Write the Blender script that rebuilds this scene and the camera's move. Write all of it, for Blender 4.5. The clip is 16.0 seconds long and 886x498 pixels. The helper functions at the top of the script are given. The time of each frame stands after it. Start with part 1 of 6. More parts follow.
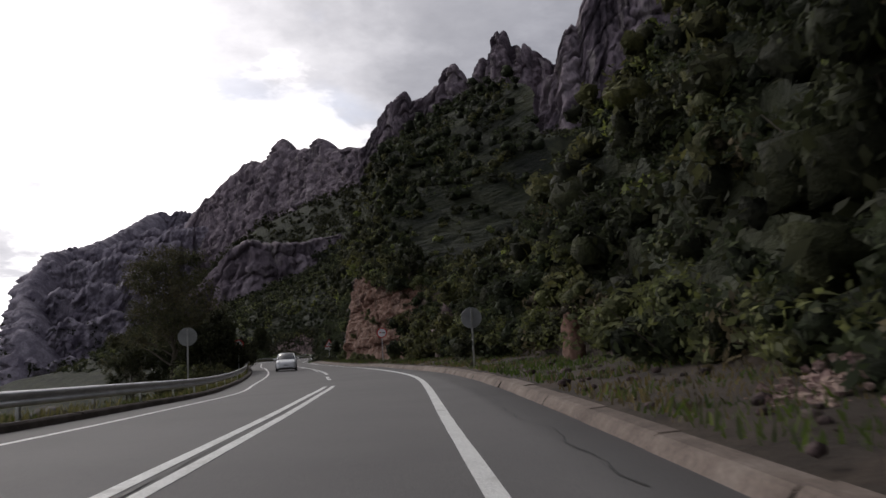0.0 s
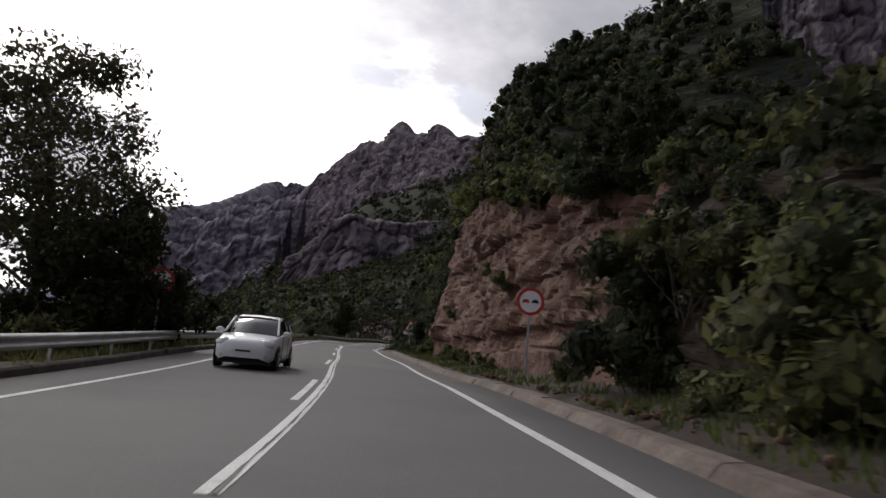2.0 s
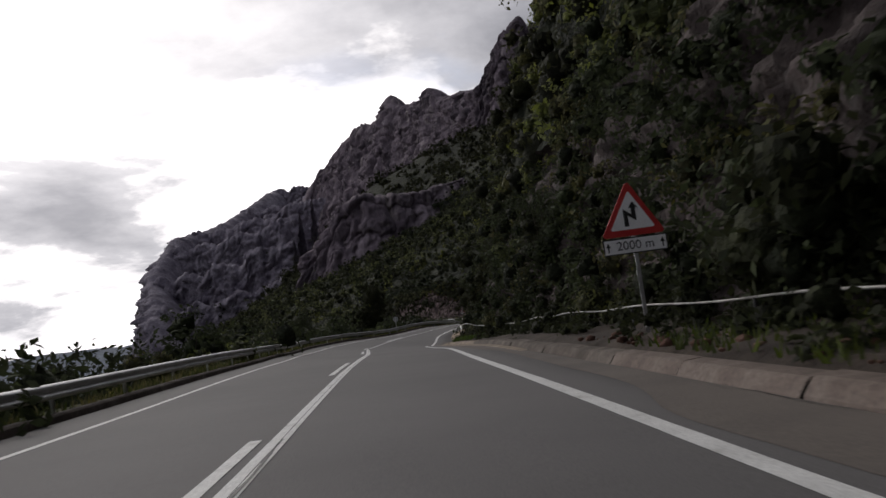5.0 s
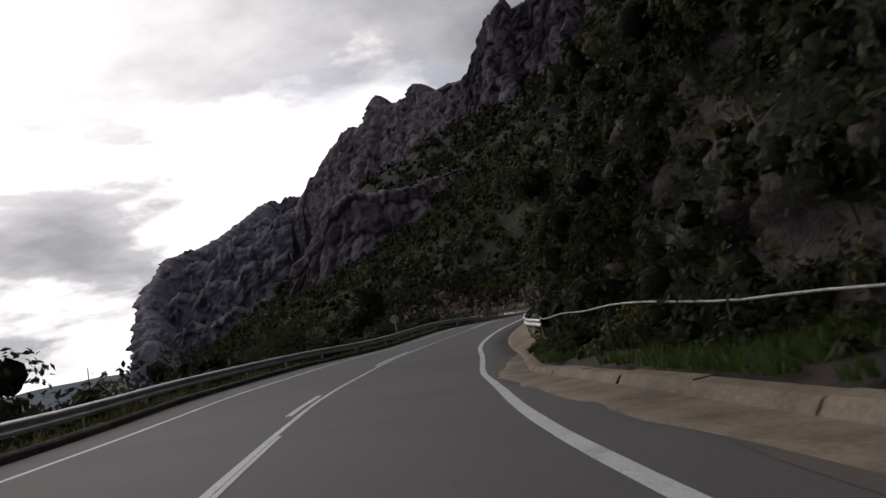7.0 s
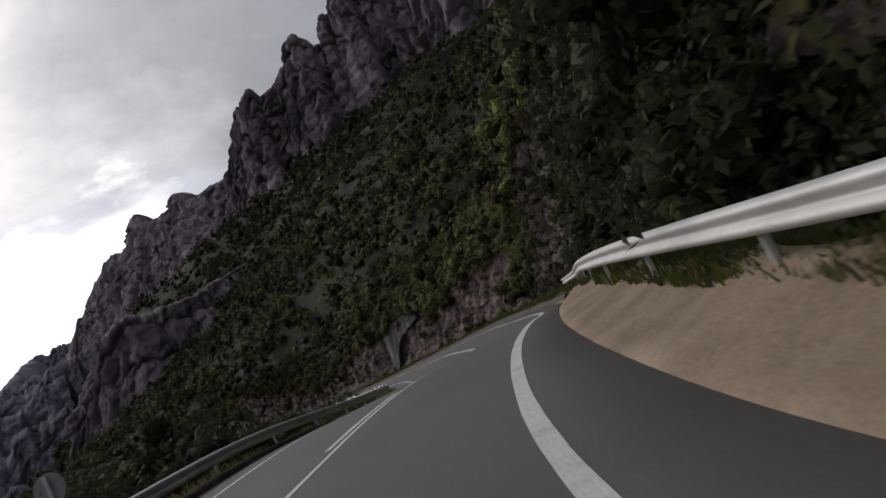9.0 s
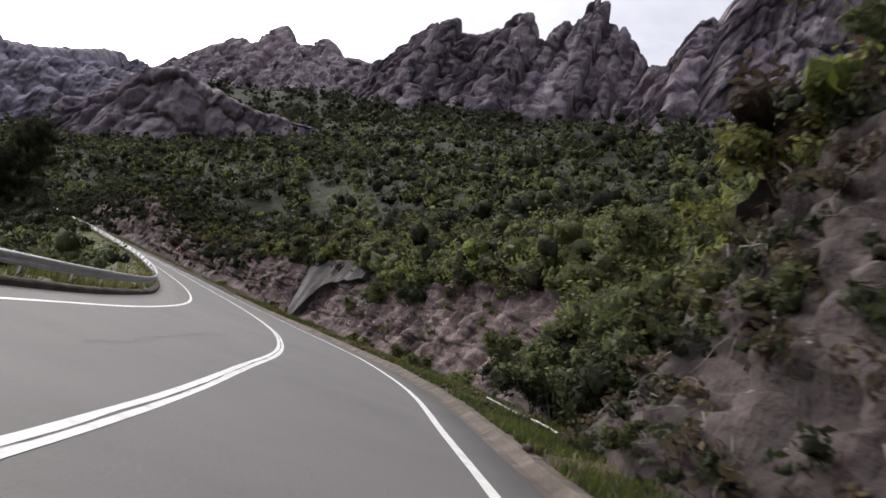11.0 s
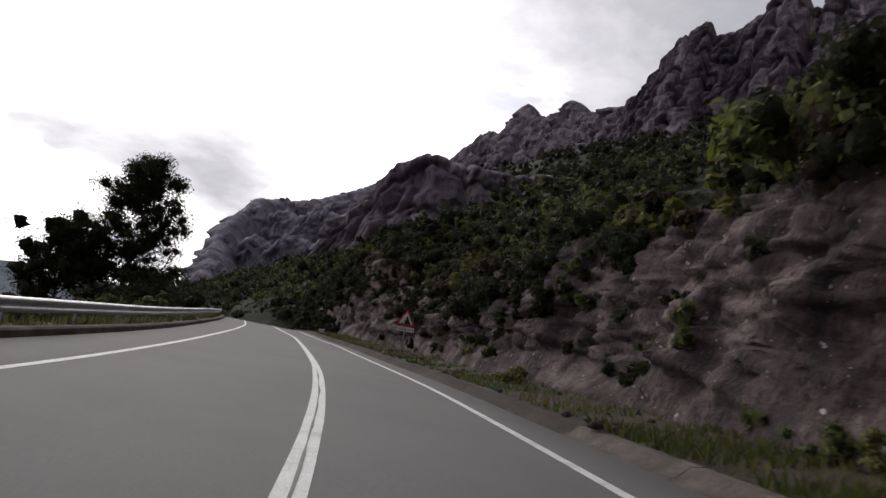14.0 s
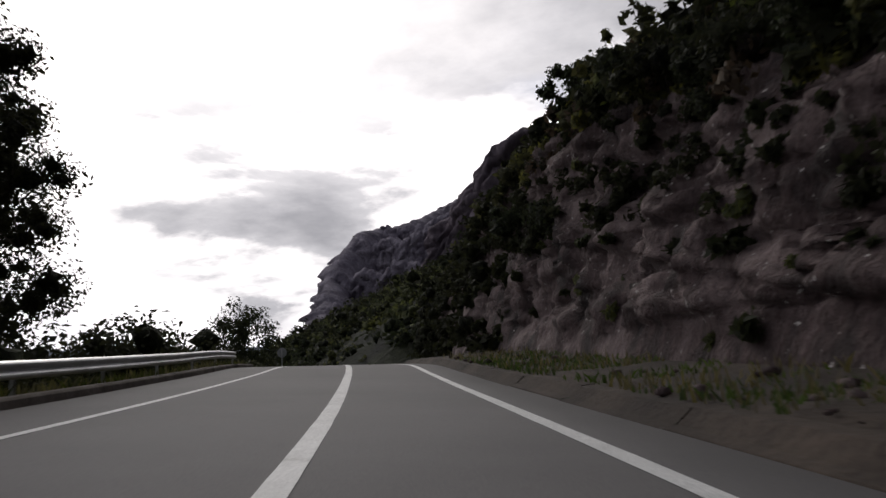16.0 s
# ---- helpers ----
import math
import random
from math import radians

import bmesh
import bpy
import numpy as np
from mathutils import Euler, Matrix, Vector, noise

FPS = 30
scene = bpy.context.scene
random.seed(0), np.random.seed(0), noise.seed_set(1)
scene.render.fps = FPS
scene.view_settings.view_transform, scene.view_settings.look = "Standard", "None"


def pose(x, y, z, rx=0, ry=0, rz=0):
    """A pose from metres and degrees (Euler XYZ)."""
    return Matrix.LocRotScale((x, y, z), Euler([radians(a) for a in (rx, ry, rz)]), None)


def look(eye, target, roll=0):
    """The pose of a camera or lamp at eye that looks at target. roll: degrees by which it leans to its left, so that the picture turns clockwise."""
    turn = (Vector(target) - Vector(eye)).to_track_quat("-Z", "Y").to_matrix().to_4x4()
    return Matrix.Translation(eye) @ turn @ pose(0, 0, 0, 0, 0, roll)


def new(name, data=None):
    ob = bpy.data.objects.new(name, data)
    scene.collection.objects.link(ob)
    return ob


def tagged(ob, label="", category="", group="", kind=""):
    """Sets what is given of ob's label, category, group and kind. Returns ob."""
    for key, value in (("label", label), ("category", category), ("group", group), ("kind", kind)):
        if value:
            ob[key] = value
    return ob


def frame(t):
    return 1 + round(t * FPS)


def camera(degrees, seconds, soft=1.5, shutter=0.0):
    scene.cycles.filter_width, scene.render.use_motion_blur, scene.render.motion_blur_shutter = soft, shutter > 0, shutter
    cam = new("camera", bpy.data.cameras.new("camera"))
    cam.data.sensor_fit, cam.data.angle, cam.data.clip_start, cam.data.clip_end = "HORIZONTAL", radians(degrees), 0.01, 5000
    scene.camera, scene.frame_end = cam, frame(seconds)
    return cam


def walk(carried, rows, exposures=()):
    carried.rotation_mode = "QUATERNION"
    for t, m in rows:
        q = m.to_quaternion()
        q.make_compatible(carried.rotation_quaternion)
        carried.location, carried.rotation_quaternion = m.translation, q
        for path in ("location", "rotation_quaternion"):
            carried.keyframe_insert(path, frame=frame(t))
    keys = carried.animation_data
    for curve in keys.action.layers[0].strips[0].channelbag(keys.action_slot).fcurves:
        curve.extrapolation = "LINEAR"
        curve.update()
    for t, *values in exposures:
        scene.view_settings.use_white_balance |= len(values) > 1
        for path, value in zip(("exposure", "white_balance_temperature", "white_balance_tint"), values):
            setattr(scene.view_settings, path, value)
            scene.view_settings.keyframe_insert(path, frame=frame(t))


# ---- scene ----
cam = camera(60.0, 16.0, soft=1.5, shutter=0.12)
# seconds, place, turn
PATH = [
    (0.00, 5.32, -132.64, 0.68, 96.99, 3.14, -9.45),
    (0.50, 6.17, -122.18, 0.66, 96.86, -1.31, -9.00),
    (1.00, 7.00, -111.44, 0.62, 96.48, -5.82, -7.37),
    (1.50, 7.45, -100.56, 0.48, 96.84, -7.12, -4.79),
    (2.00, 7.34, -89.55, 0.33, 96.87, -5.25, -2.68),
    (2.50, 6.93, -78.35, 0.26, 96.55, -1.14, -1.05),
    (3.00, 6.28, -67.59, 0.18, 96.45, 2.33, -0.14),
    (3.50, 5.51, -57.18, 0.12, 96.50, 4.80, 0.14),
    (4.00, 4.59, -47.18, 0.03, 96.61, 6.32, -0.05),
    (5.25, 3.26, -23.59, -0.08, 94.78, 7.65, 0.13),
    (6.50, 2.19, -0.00, -0.20, 95.65, 7.00, 0.43),
    (7.00, 1.34, 8.08, -0.34, 95.15, 12.00, 0.32),
    (7.50, 0.77, 17.20, -0.38, 94.51, 18.81, -1.43),
    (8.00, 0.41, 26.16, -0.61, 94.10, 25.19, -4.61),
    (8.50, 0.62, 34.65, -0.70, 93.98, 28.86, -9.15),
    (8.70, 1.01, 38.08, -0.75, 94.26, 28.90, -11.13),
    (9.20, 2.62, 48.20, -0.37, 97.43, 24.15, -17.58),
    (9.75, 5.62, 58.60, 0.09, 96.95, 4.21, -24.00),
    (10.30, 9.20, 69.00, 0.15, 95.34, -13.73, -24.82),
    (10.80, 14.15, 79.15, -0.45, 98.56, -19.37, -19.49),
    (11.00, 15.46, 83.85, -0.42, 98.28, -21.18, -17.38),
    (11.50, 17.51, 96.36, -0.46, 97.97, -20.99, -12.52),
    (12.00, 18.66, 108.47, -0.53, 97.89, -19.28, -7.79),
    (12.50, 19.17, 119.78, -0.71, 97.36, -14.38, -3.16),
    (13.00, 18.97, 130.72, -0.91, 97.38, -9.43, -0.23),
    (13.50, 18.11, 141.44, -0.93, 97.44, -9.40, 2.75),
    (14.00, 16.48, 151.99, -0.96, 97.72, -9.27, 6.25),
    (14.50, 14.54, 161.87, -0.94, 97.77, -6.05, 9.61),
    (15.00, 11.58, 172.54, -0.88, 97.91, -3.25, 12.29),
    (15.50, 7.87, 183.94, -0.82, 97.59, -0.71, 14.35),
    (16.00, 4.22, 194.73, -0.67, 97.62, 2.80, 15.95),
]
EXPOSURES = [(0, 0.3), (2.0, 0.35), (3.0, 0.4), (4.0, 0.1), (4.4, 0.05), (6.3, -0.3), (8.7, -0.1), (10.8, 1.5), (12.0, 1.5), (13.0, 1.0), (14.5, 0.15), (16, -0.2)]
walk(cam, [(t, pose(*p)) for t, *p in PATH], EXPOSURES)

# ---- world, sun, exposure ----
SUN_EL, SUN_AZ = 35.0, -27.0          # degrees above the horizon; degrees from +y towards +x


def build_world():
    world = bpy.data.worlds.new("cloudy_sky")
    scene.world = world
    world.use_nodes = True
    nt = world.node_tree
    nt.nodes.clear()
    N, L = nt.nodes.new, nt.links.new
    out, bg = N("ShaderNodeOutputWorld"), N("ShaderNodeBackground")
    sky = N("ShaderNodeTexSky")
    sky.sky_type, sky.sun_disc = "NISHITA", False
    sky.sun_elevation, sky.sun_rotation = radians(SUN_EL), radians(SUN_AZ)
    sky.altitude, sky.dust_density = 700, 2.0
    skyg = N("ShaderNodeVectorMath")
    skyg.operation = "SCALE"
    skyg.inputs[3].default_value = 0.10
    L(sky.outputs[0], skyg.inputs[0])
    tc = N("ShaderNodeTexCoord")
    # cloud cover on a flat layer overhead: direction / height
    sep = N("ShaderNodeSeparateXYZ")
    L(tc.outputs["Generated"], sep.inputs[0])
    zz = N("ShaderNodeMath")
    zz.operation = "MAXIMUM"
    zz.inputs[1].default_value = 0.0
    L(sep.outputs[2], zz.inputs[0])
    za = N("ShaderNodeMath")
    za.operation = "ADD"
    za.inputs[1].default_value = 0.22
    L(zz.outputs[0], za.inputs[0])
    flat = N("ShaderNodeVectorMath")
    flat.operation = "DIVIDE"
    comb = N("ShaderNodeCombineXYZ")
    for i in range(3):
        L(za.outputs[0], comb.inputs[i])
    L(tc.outputs["Generated"], flat.inputs[0])
    L(comb.outputs[0], flat.inputs[1])

    def noise_tex(scale, detail, offset, rough=0.55, distort=0.0):
        mp = N("ShaderNodeMapping")
        mp.inputs["Location"].default_value = offset
        L(flat.outputs[0], mp.inputs[0])
        n = N("ShaderNodeTexNoise")
        n.inputs["Scale"].default_value, n.inputs["Detail"].default_value = scale, detail
        n.inputs["Roughness"].default_value, n.inputs["Distortion"].default_value = rough, distort
        L(mp.outputs[0], n.inputs["Vector"])
        return n.outputs[0]

    def ramp(src, stops):
        r = N("ShaderNodeValToRGB")
        r.color_ramp.elements.remove(r.color_ramp.elements[0])
        for i, (p, c) in enumerate(stops):
            e = r.color_ramp.elements[0] if i == 0 else r.color_ramp.elements.new(p)
            e.position, e.color = p, (*c, 1)
        L(src, r.inputs[0])
        return r.outputs[0]

    def mix(fac, a, b, kind="MIX"):
        m = N("ShaderNodeMix")
        m.data_type, m.blend_type = "RGBA", kind
        if hasattr(fac, "links"):
            L(fac, m.inputs[0])
        else:
            m.inputs[0].default_value = fac
        for s, v in ((6, a), (7, b)):
            if hasattr(v, "links"):
                L(v, m.inputs[s])
            else:
                m.inputs[s].default_value = (*v, 1)
        return m.outputs[2]

    # glow of the clouds near the veiled sun
    sd = Vector((math.sin(radians(SUN_AZ)) * math.cos(radians(SUN_EL)), math.cos(radians(SUN_AZ)) * math.cos(radians(SUN_EL)), math.sin(radians(SUN_EL))))
    dot = N("ShaderNodeVectorMath")
    dot.operation = "DOT_PRODUCT"
    dot.inputs[1].default_value = sd
    L(tc.outputs["Generated"], dot.inputs[0])
    glow = ramp(dot.outputs["Value"], [(0.0, (0.30, 0.31, 0.34)), (0.5, (0.42, 0.435, 0.47)), (0.76, (0.74, 0.75, 0.78)), (0.90, (1.15, 1.14, 1.13)), (1.0, (2.3, 2.24, 2.16))])
    # heavier cloud towards the mountain side and overhead
    lean = N("ShaderNodeVectorMath")
    lean.operation = "DOT_PRODUCT"
    lean.inputs[1].default_value = (0.22, -0.03, 0.17)
    L(tc.outputs["Generated"], lean.inputs[0])
    cover = N("ShaderNodeMath")
    cover.operation = "ADD"
    L(noise_tex(CLOUD_SCALE, 7, CLOUD_OFF, 0.56, 0.25), cover.inputs[0])
    L(lean.outputs["Value"], cover.inputs[1])
    big = ramp(cover.outputs[0], [(0.39, (1.5, 1.5, 1.5)), (0.46, (1.05, 1.05, 1.06)), (0.505, (0.62, 0.63, 0.66)), (0.64, (0.40, 0.41, 0.44))])
    wisps = ramp(noise_tex(5.5, 6, (3.1, 1.7, 0.4), 0.6), [(0.35, (1.08, 1.08, 1.08)), (0.7, (0.86, 0.865, 0.88))])
    thin = ramp(dot.outputs["Value"], [(0.93, (1, 1, 1)), (0.99, (0.5, 0.5, 0.5))])
    cloud = mix(1.0, mix(thin, glow, big, "MULTIPLY"), wisps, "MULTIPLY")
    gaps = ramp(noise_tex(1.3, 5, (7.3, 2.2, 0.0), 0.5), [(0.60, (0, 0, 0)), (0.70, (0.55, 0.55, 0.55))])
    final = mix(1.0, mix(gaps, cloud, skyg.outputs[0]), (1.03, 0.995, 1.0), "MULTIPLY")
    L(final, bg.inputs[0])
    bg.inputs[1].default_value = SKY_STRENGTH
    L(bg.outputs[0], out.inputs[0])


CLOUD_SCALE, CLOUD_OFF = 1.15, (0.35, 0.1, 0.0)
SKY_STRENGTH = 1.0
build_world()
sun_lamp = new("sun", bpy.data.lights.new("sun", "SUN"))
sun_lamp.data.energy, sun_lamp.data.angle, sun_lamp.data.color = 0.55, radians(14), (1.0, 0.95, 0.88)
sun_lamp.matrix_basis = look((math.sin(radians(SUN_AZ)) * 100, math.cos(radians(SUN_AZ)) * 100, 100 * math.tan(radians(SUN_EL))), (0, 0, 0))

# ---- materials ----
def material(name, cols, scale=1.0, fine=12.0, rough=0.85, bump=0.3, stretch=(1, 1, 1), metallic=0.0, stops=(0.3, 0.5, 0.7), vary=0.0, speck=None, spec=0.35, dist=0.02, grain=1.0, streaks=None):
    """Two scales of noise through a three-colour ramp, fine grain in colour and relief. speck: (colour, scale, threshold) of light flecks. streaks: (colour, scale) of pale runs down a wall."""
    m = bpy.data.materials.new(name)
    m.use_nodes = True
    nt = m.node_tree
    N, L = nt.nodes.new, nt.links.new
    bsdf = nt.nodes["Principled BSDF"]
    bsdf.inputs["Roughness"].default_value, bsdf.inputs["Metallic"].default_value = rough, metallic
    bsdf.inputs["Specular IOR Level"].default_value = spec
    tc, mp = N("ShaderNodeTexCoord"), N("ShaderNodeMapping")
    mp.inputs["Scale"].default_value = stretch
    L(tc.outputs["Object"], mp.inputs[0])
    big, small = N("ShaderNodeTexNoise"), N("ShaderNodeTexNoise")
    for n, s, d in ((big, scale, 6), (small, fine, 5)):
        n.inputs["Scale"].default_value, n.inputs["Detail"].default_value, n.inputs["Roughness"].default_value = s, d, 0.6
        L(mp.outputs[0], n.inputs["Vector"])
    r = N("ShaderNodeValToRGB")
    while len(r.color_ramp.elements) < len(cols):
        r.color_ramp.elements.new(0.5)
    for e, p, c in zip(r.color_ramp.elements, stops, cols):
        e.position, e.color = p, (*c, 1)
    L(big.outputs[0], r.inputs[0])
    g = N("ShaderNodeMapRange")
    g.inputs["From Min"].default_value, g.inputs["From Max"].default_value = 0.3, 0.7
    g.inputs["To Min"].default_value, g.inputs["To Max"].default_value = 1 - 0.28 * grain, 1 + 0.25 * grain
    L(small.outputs[0], g.inputs[0])
    mul = N("ShaderNodeVectorMath")
    mul.operation = "SCALE"
    L(r.outputs[0], mul.inputs[0])
    L(g.outputs[0], mul.inputs[3])
    col = mul.outputs[0]
    if vary:
        oi, vr = N("ShaderNodeObjectInfo"), N("ShaderNodeHueSaturation")
        geo = N("ShaderNodeNewGeometry")
        for src, sock, lo, hi in ((oi.outputs["Random"], "Value", 1 - vary, 1 + vary), (geo.outputs["Random Per Island"], "Saturation", 0.75, 1.2)):
            k = N("ShaderNodeMapRange")
            k.inputs["To Min"].default_value, k.inputs["To Max"].default_value = lo, hi
            L(src, k.inputs[0])
            L(k.outputs[0], vr.inputs[sock])
        hu = N("ShaderNodeMapRange")
        hu.inputs["To Min"].default_value, hu.inputs["To Max"].default_value = 0.475, 0.525
        L(oi.outputs["Random"], hu.inputs[0])
        L(hu.outputs[0], vr.inputs["Hue"])
        L(col, vr.inputs["Color"])
        isl = N("ShaderNodeMapRange")
        isl.inputs["To Min"].default_value, isl.inputs["To Max"].default_value = 0.78, 1.22
        L(geo.outputs["Random Per Island"], isl.inputs[0])
        m2 = N("ShaderNodeVectorMath")
        m2.operation = "SCALE"
        L(vr.outputs[0], m2.inputs[0])
        L(isl.outputs[0], m2.inputs[3])
        col = m2.outputs[0]
    if speck:
        sn = N("ShaderNodeTexNoise")
        sn.inputs["Scale"].default_value, sn.inputs["Detail"].default_value = speck[1], 3
        L(tc.outputs["Object"], sn.inputs["Vector"])
        th = N("ShaderNodeMapRange")
        th.inputs["From Min"].default_value, th.inputs["From Max"].default_value = speck[2], speck[2] + 0.05
        L(sn.outputs[0], th.inputs[0])
        mx = N("ShaderNodeMix")
        mx.data_type = "RGBA"
        L(th.outputs[0], mx.inputs[0])
        L(col, mx.inputs[6])
        mx.inputs[7].default_value = (*speck[0], 1)
        col = mx.outputs[2]
    if streaks:
        smp, sn = N("ShaderNodeMapping"), N("ShaderNodeTexNoise")
        smp.inputs["Scale"].default_value = (1, 1, 0.12)
        sn.inputs["Scale"].default_value, sn.inputs["Detail"].default_value, sn.inputs["Roughness"].default_value = streaks[1], 5, 0.65
        th = N("ShaderNodeMapRange")
        th.inputs["From Min"].default_value, th.inputs["From Max"].default_value = 0.56, 0.68
        th.inputs["To Max"].default_value = 0.75
        mx = N("ShaderNodeMix")
        mx.data_type = "RGBA"
        L(tc.outputs["Object"], smp.inputs[0])
        L(smp.outputs[0], sn.inputs["Vector"])
        L(sn.outputs[0], th.inputs[0])
        L(th.outputs[0], mx.inputs[0])
        L(col, mx.inputs[6])
        mx.inputs[7].default_value = (*streaks[0], 1)
        col = mx.outputs[2]
    L(col, bsdf.inputs["Base Color"])
    if bump:
        b = N("ShaderNodeBump")
        b.inputs["Strength"].default_value, b.inputs["Distance"].default_value = bump, dist
        L(small.outputs[0], b.inputs["Height"])
        L(b.outputs[0], bsdf.inputs["Normal"])
    return m


def leafy(name, cols, vary=0.22, trans=0.3):
    """Leaf: noise colour, each leaf a little different, some light through it."""
    m = material(name, cols, 0.35, 3.0, 0.8, 0.0, vary=vary, spec=0.12)
    nt = m.node_tree
    bsdf, out = nt.nodes["Principled BSDF"], nt.nodes["Material Output"]
    tr, mx = nt.nodes.new("ShaderNodeBsdfTranslucent"), nt.nodes.new("ShaderNodeMixShader")
    mx.inputs[0].default_value = trans
    nt.links.new(bsdf.inputs["Base Color"].links[0].from_socket, tr.inputs[0])
    nt.links.new(bsdf.outputs[0], mx.inputs[1])
    nt.links.new(tr.outputs[0], mx.inputs[2])
    nt.links.new(mx.outputs[0], out.inputs[0])
    return m


ASPHALT = material("asphalt", [(0.096, 0.092, 0.0905), (0.114, 0.109, 0.107), (0.130, 0.124, 0.1215)], 0.22, 60.0, 0.78, 0.25, dist=0.004, stops=(0.3, 0.5, 0.72))
DUSTY = material("dusty_asphalt", [(0.098, 0.086, 0.076), (0.118, 0.102, 0.089), (0.142, 0.122, 0.105)], 0.5, 40.0, 0.88, 0.25, dist=0.004)
TAR_POST_SHADE = material("crack_tar_post_shade", [(0.03, 0.03, 0.03), (0.045, 0.044, 0.042), (0.06, 0.058, 0.055)], 2, 40, 0.6, 0.2)
PAINT = material("road_paint", [(0.42, 0.41, 0.38), (0.62, 0.62, 0.60), (0.70, 0.70, 0.68)], 1.6, 30.0, 0.6, 0.15, stops=(0.28, 0.40, 0.6), dist=0.003)
CONCRETE = material("gutter_concrete", [(0.045, 0.035, 0.027), (0.085, 0.067, 0.054), (0.15, 0.125, 0.105)], 1.2, 18, 0.9, 0.5)
SAND_CONCRETE = material("apron_concrete", [(0.17, 0.125, 0.085), (0.25, 0.19, 0.13), (0.32, 0.25, 0.18)], 0.8, 20, 0.9, 0.35)
KERB_CONCRETE = material("kerb_concrete", [(0.080, 0.060, 0.050), (0.148, 0.115, 0.096), (0.215, 0.178, 0.152)], 0.9, 16, 0.9, 0.45)
RUBBLE = material("pink_rubble", [(0.13, 0.085, 0.072), (0.24, 0.165, 0.145), (0.36, 0.28, 0.25)], 2.0, 14.0, 0.92, 0.8, vary=0.3)
KERB_SAND = material("sandy_kerb_concrete", [(0.125, 0.095, 0.069), (0.21, 0.165, 0.12), (0.29, 0.235, 0.178)], 0.9, 16, 0.9, 0.45)
WALL_CONCRETE = material("wall_concrete", [(0.018, 0.016, 0.016), (0.050, 0.043, 0.043), (0.17, 0.157, 0.154)], 0.8, 9, 0.9, 0.6, stretch=(1, 1, 0.16), stops=(0.34, 0.5, 0.74))
SOIL = material("soil", [(0.022, 0.016, 0.012), (0.042, 0.031, 0.023), (0.075, 0.056, 0.042)], 0.5, 9, 0.95, 0.7, dist=0.06)
TURF = material("turf", [(0.045, 0.055, 0.02), (0.075, 0.08, 0.032), (0.13, 0.105, 0.055)], 0.5, 14, 0.95, 0.6, dist=0.05)
ROCK_RED = material("red_sandstone", [(0.055, 0.026, 0.018), (0.120, 0.061, 0.042), (0.205, 0.130, 0.100)], 0.45, 4.0, 0.92, 1.0, (0.8, 0.8, 1.1), stops=(0.32, 0.5, 0.70), speck=((0.32, 0.27, 0.24), 5.0, 0.69), dist=0.14)
ROCK_GREY = material("grey_conglomerate", [(0.026, 0.018, 0.017), (0.080, 0.054, 0.052), (0.215, 0.163, 0.156)], 0.7, 7.0, 0.92, 1.0, (1.0, 1.0, 0.55), stops=(0.36, 0.5, 0.66), speck=((0.38, 0.35, 0.33), 5.0, 0.67), dist=0.16)
# a darker ramp than the grey conglomerate
ROCK_DARK = material("dark_brown_rock", [(0.020, 0.015, 0.014), (0.050, 0.037, 0.035), (0.105, 0.082, 0.077)], 0.6, 5.0, 0.9, 1.0, (1.0, 1.0, 0.6), stops=(0.30, 0.5, 0.74), speck=((0.24, 0.22, 0.20), 4.0, 0.70), dist=0.16)
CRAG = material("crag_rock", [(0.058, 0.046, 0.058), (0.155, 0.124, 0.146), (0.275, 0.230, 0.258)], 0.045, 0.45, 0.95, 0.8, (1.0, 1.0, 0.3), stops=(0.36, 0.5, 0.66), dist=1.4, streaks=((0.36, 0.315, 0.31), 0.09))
# crag rock made paler and bluer: distance haze put into the colour
CRAG_HAZED = material("hazed_crag_rock", [(0.115, 0.100, 0.132), (0.215, 0.192, 0.232), (0.33, 0.30, 0.345)], 0.05, 0.35, 0.95, 0.8, (1.0, 1.0, 0.6), stops=(0.36, 0.5, 0.66), dist=2.0)
# greenish near-black, matched to the dark scrub that grows on it
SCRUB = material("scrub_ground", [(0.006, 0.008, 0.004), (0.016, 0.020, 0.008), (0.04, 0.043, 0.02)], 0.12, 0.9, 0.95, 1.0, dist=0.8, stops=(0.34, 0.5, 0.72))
LEAF_DARK = leafy("holm_oak_leaf", [(0.028, 0.031, 0.017), (0.043, 0.049, 0.025), (0.064, 0.072, 0.036)])
LEAF_MID = leafy("shrub_leaf", [(0.074, 0.080, 0.034), (0.118, 0.126, 0.052), (0.172, 0.178, 0.082)])
LEAF_LIGHT = leafy("broom_leaf", [(0.125, 0.138, 0.040), (0.18, 0.195, 0.058), (0.24, 0.25, 0.088)])
LEAF_GREY = leafy("poplar_leaf", [(0.045, 0.048, 0.026), (0.08, 0.075, 0.045), (0.13, 0.105, 0.07)])
BARK = material("bark", [(0.05, 0.04, 0.032), (0.09, 0.075, 0.06), (0.14, 0.12, 0.10)], 3, 20, 0.95, 0.8, (1, 1, 0.25))
STALK = material("dry_wood", [(0.12, 0.10, 0.085), (0.20, 0.17, 0.145), (0.28, 0.245, 0.21)], 4, 20, 0.9, 0.3)
GALV = material("galvanised_steel", [(0.36, 0.36, 0.36), (0.48, 0.48, 0.48), (0.58, 0.58, 0.58)], 1.5, 14, 0.42, 0.08, metallic=0.85, spec=0.5, grain=0.3)
GALV_BRIGHT = material("new_galvanised_steel", [(0.42, 0.42, 0.415), (0.52, 0.52, 0.51), (0.60, 0.60, 0.59)], 1.2, 12, 0.55, 0.06, metallic=0.35, spec=0.5, grain=0.25)
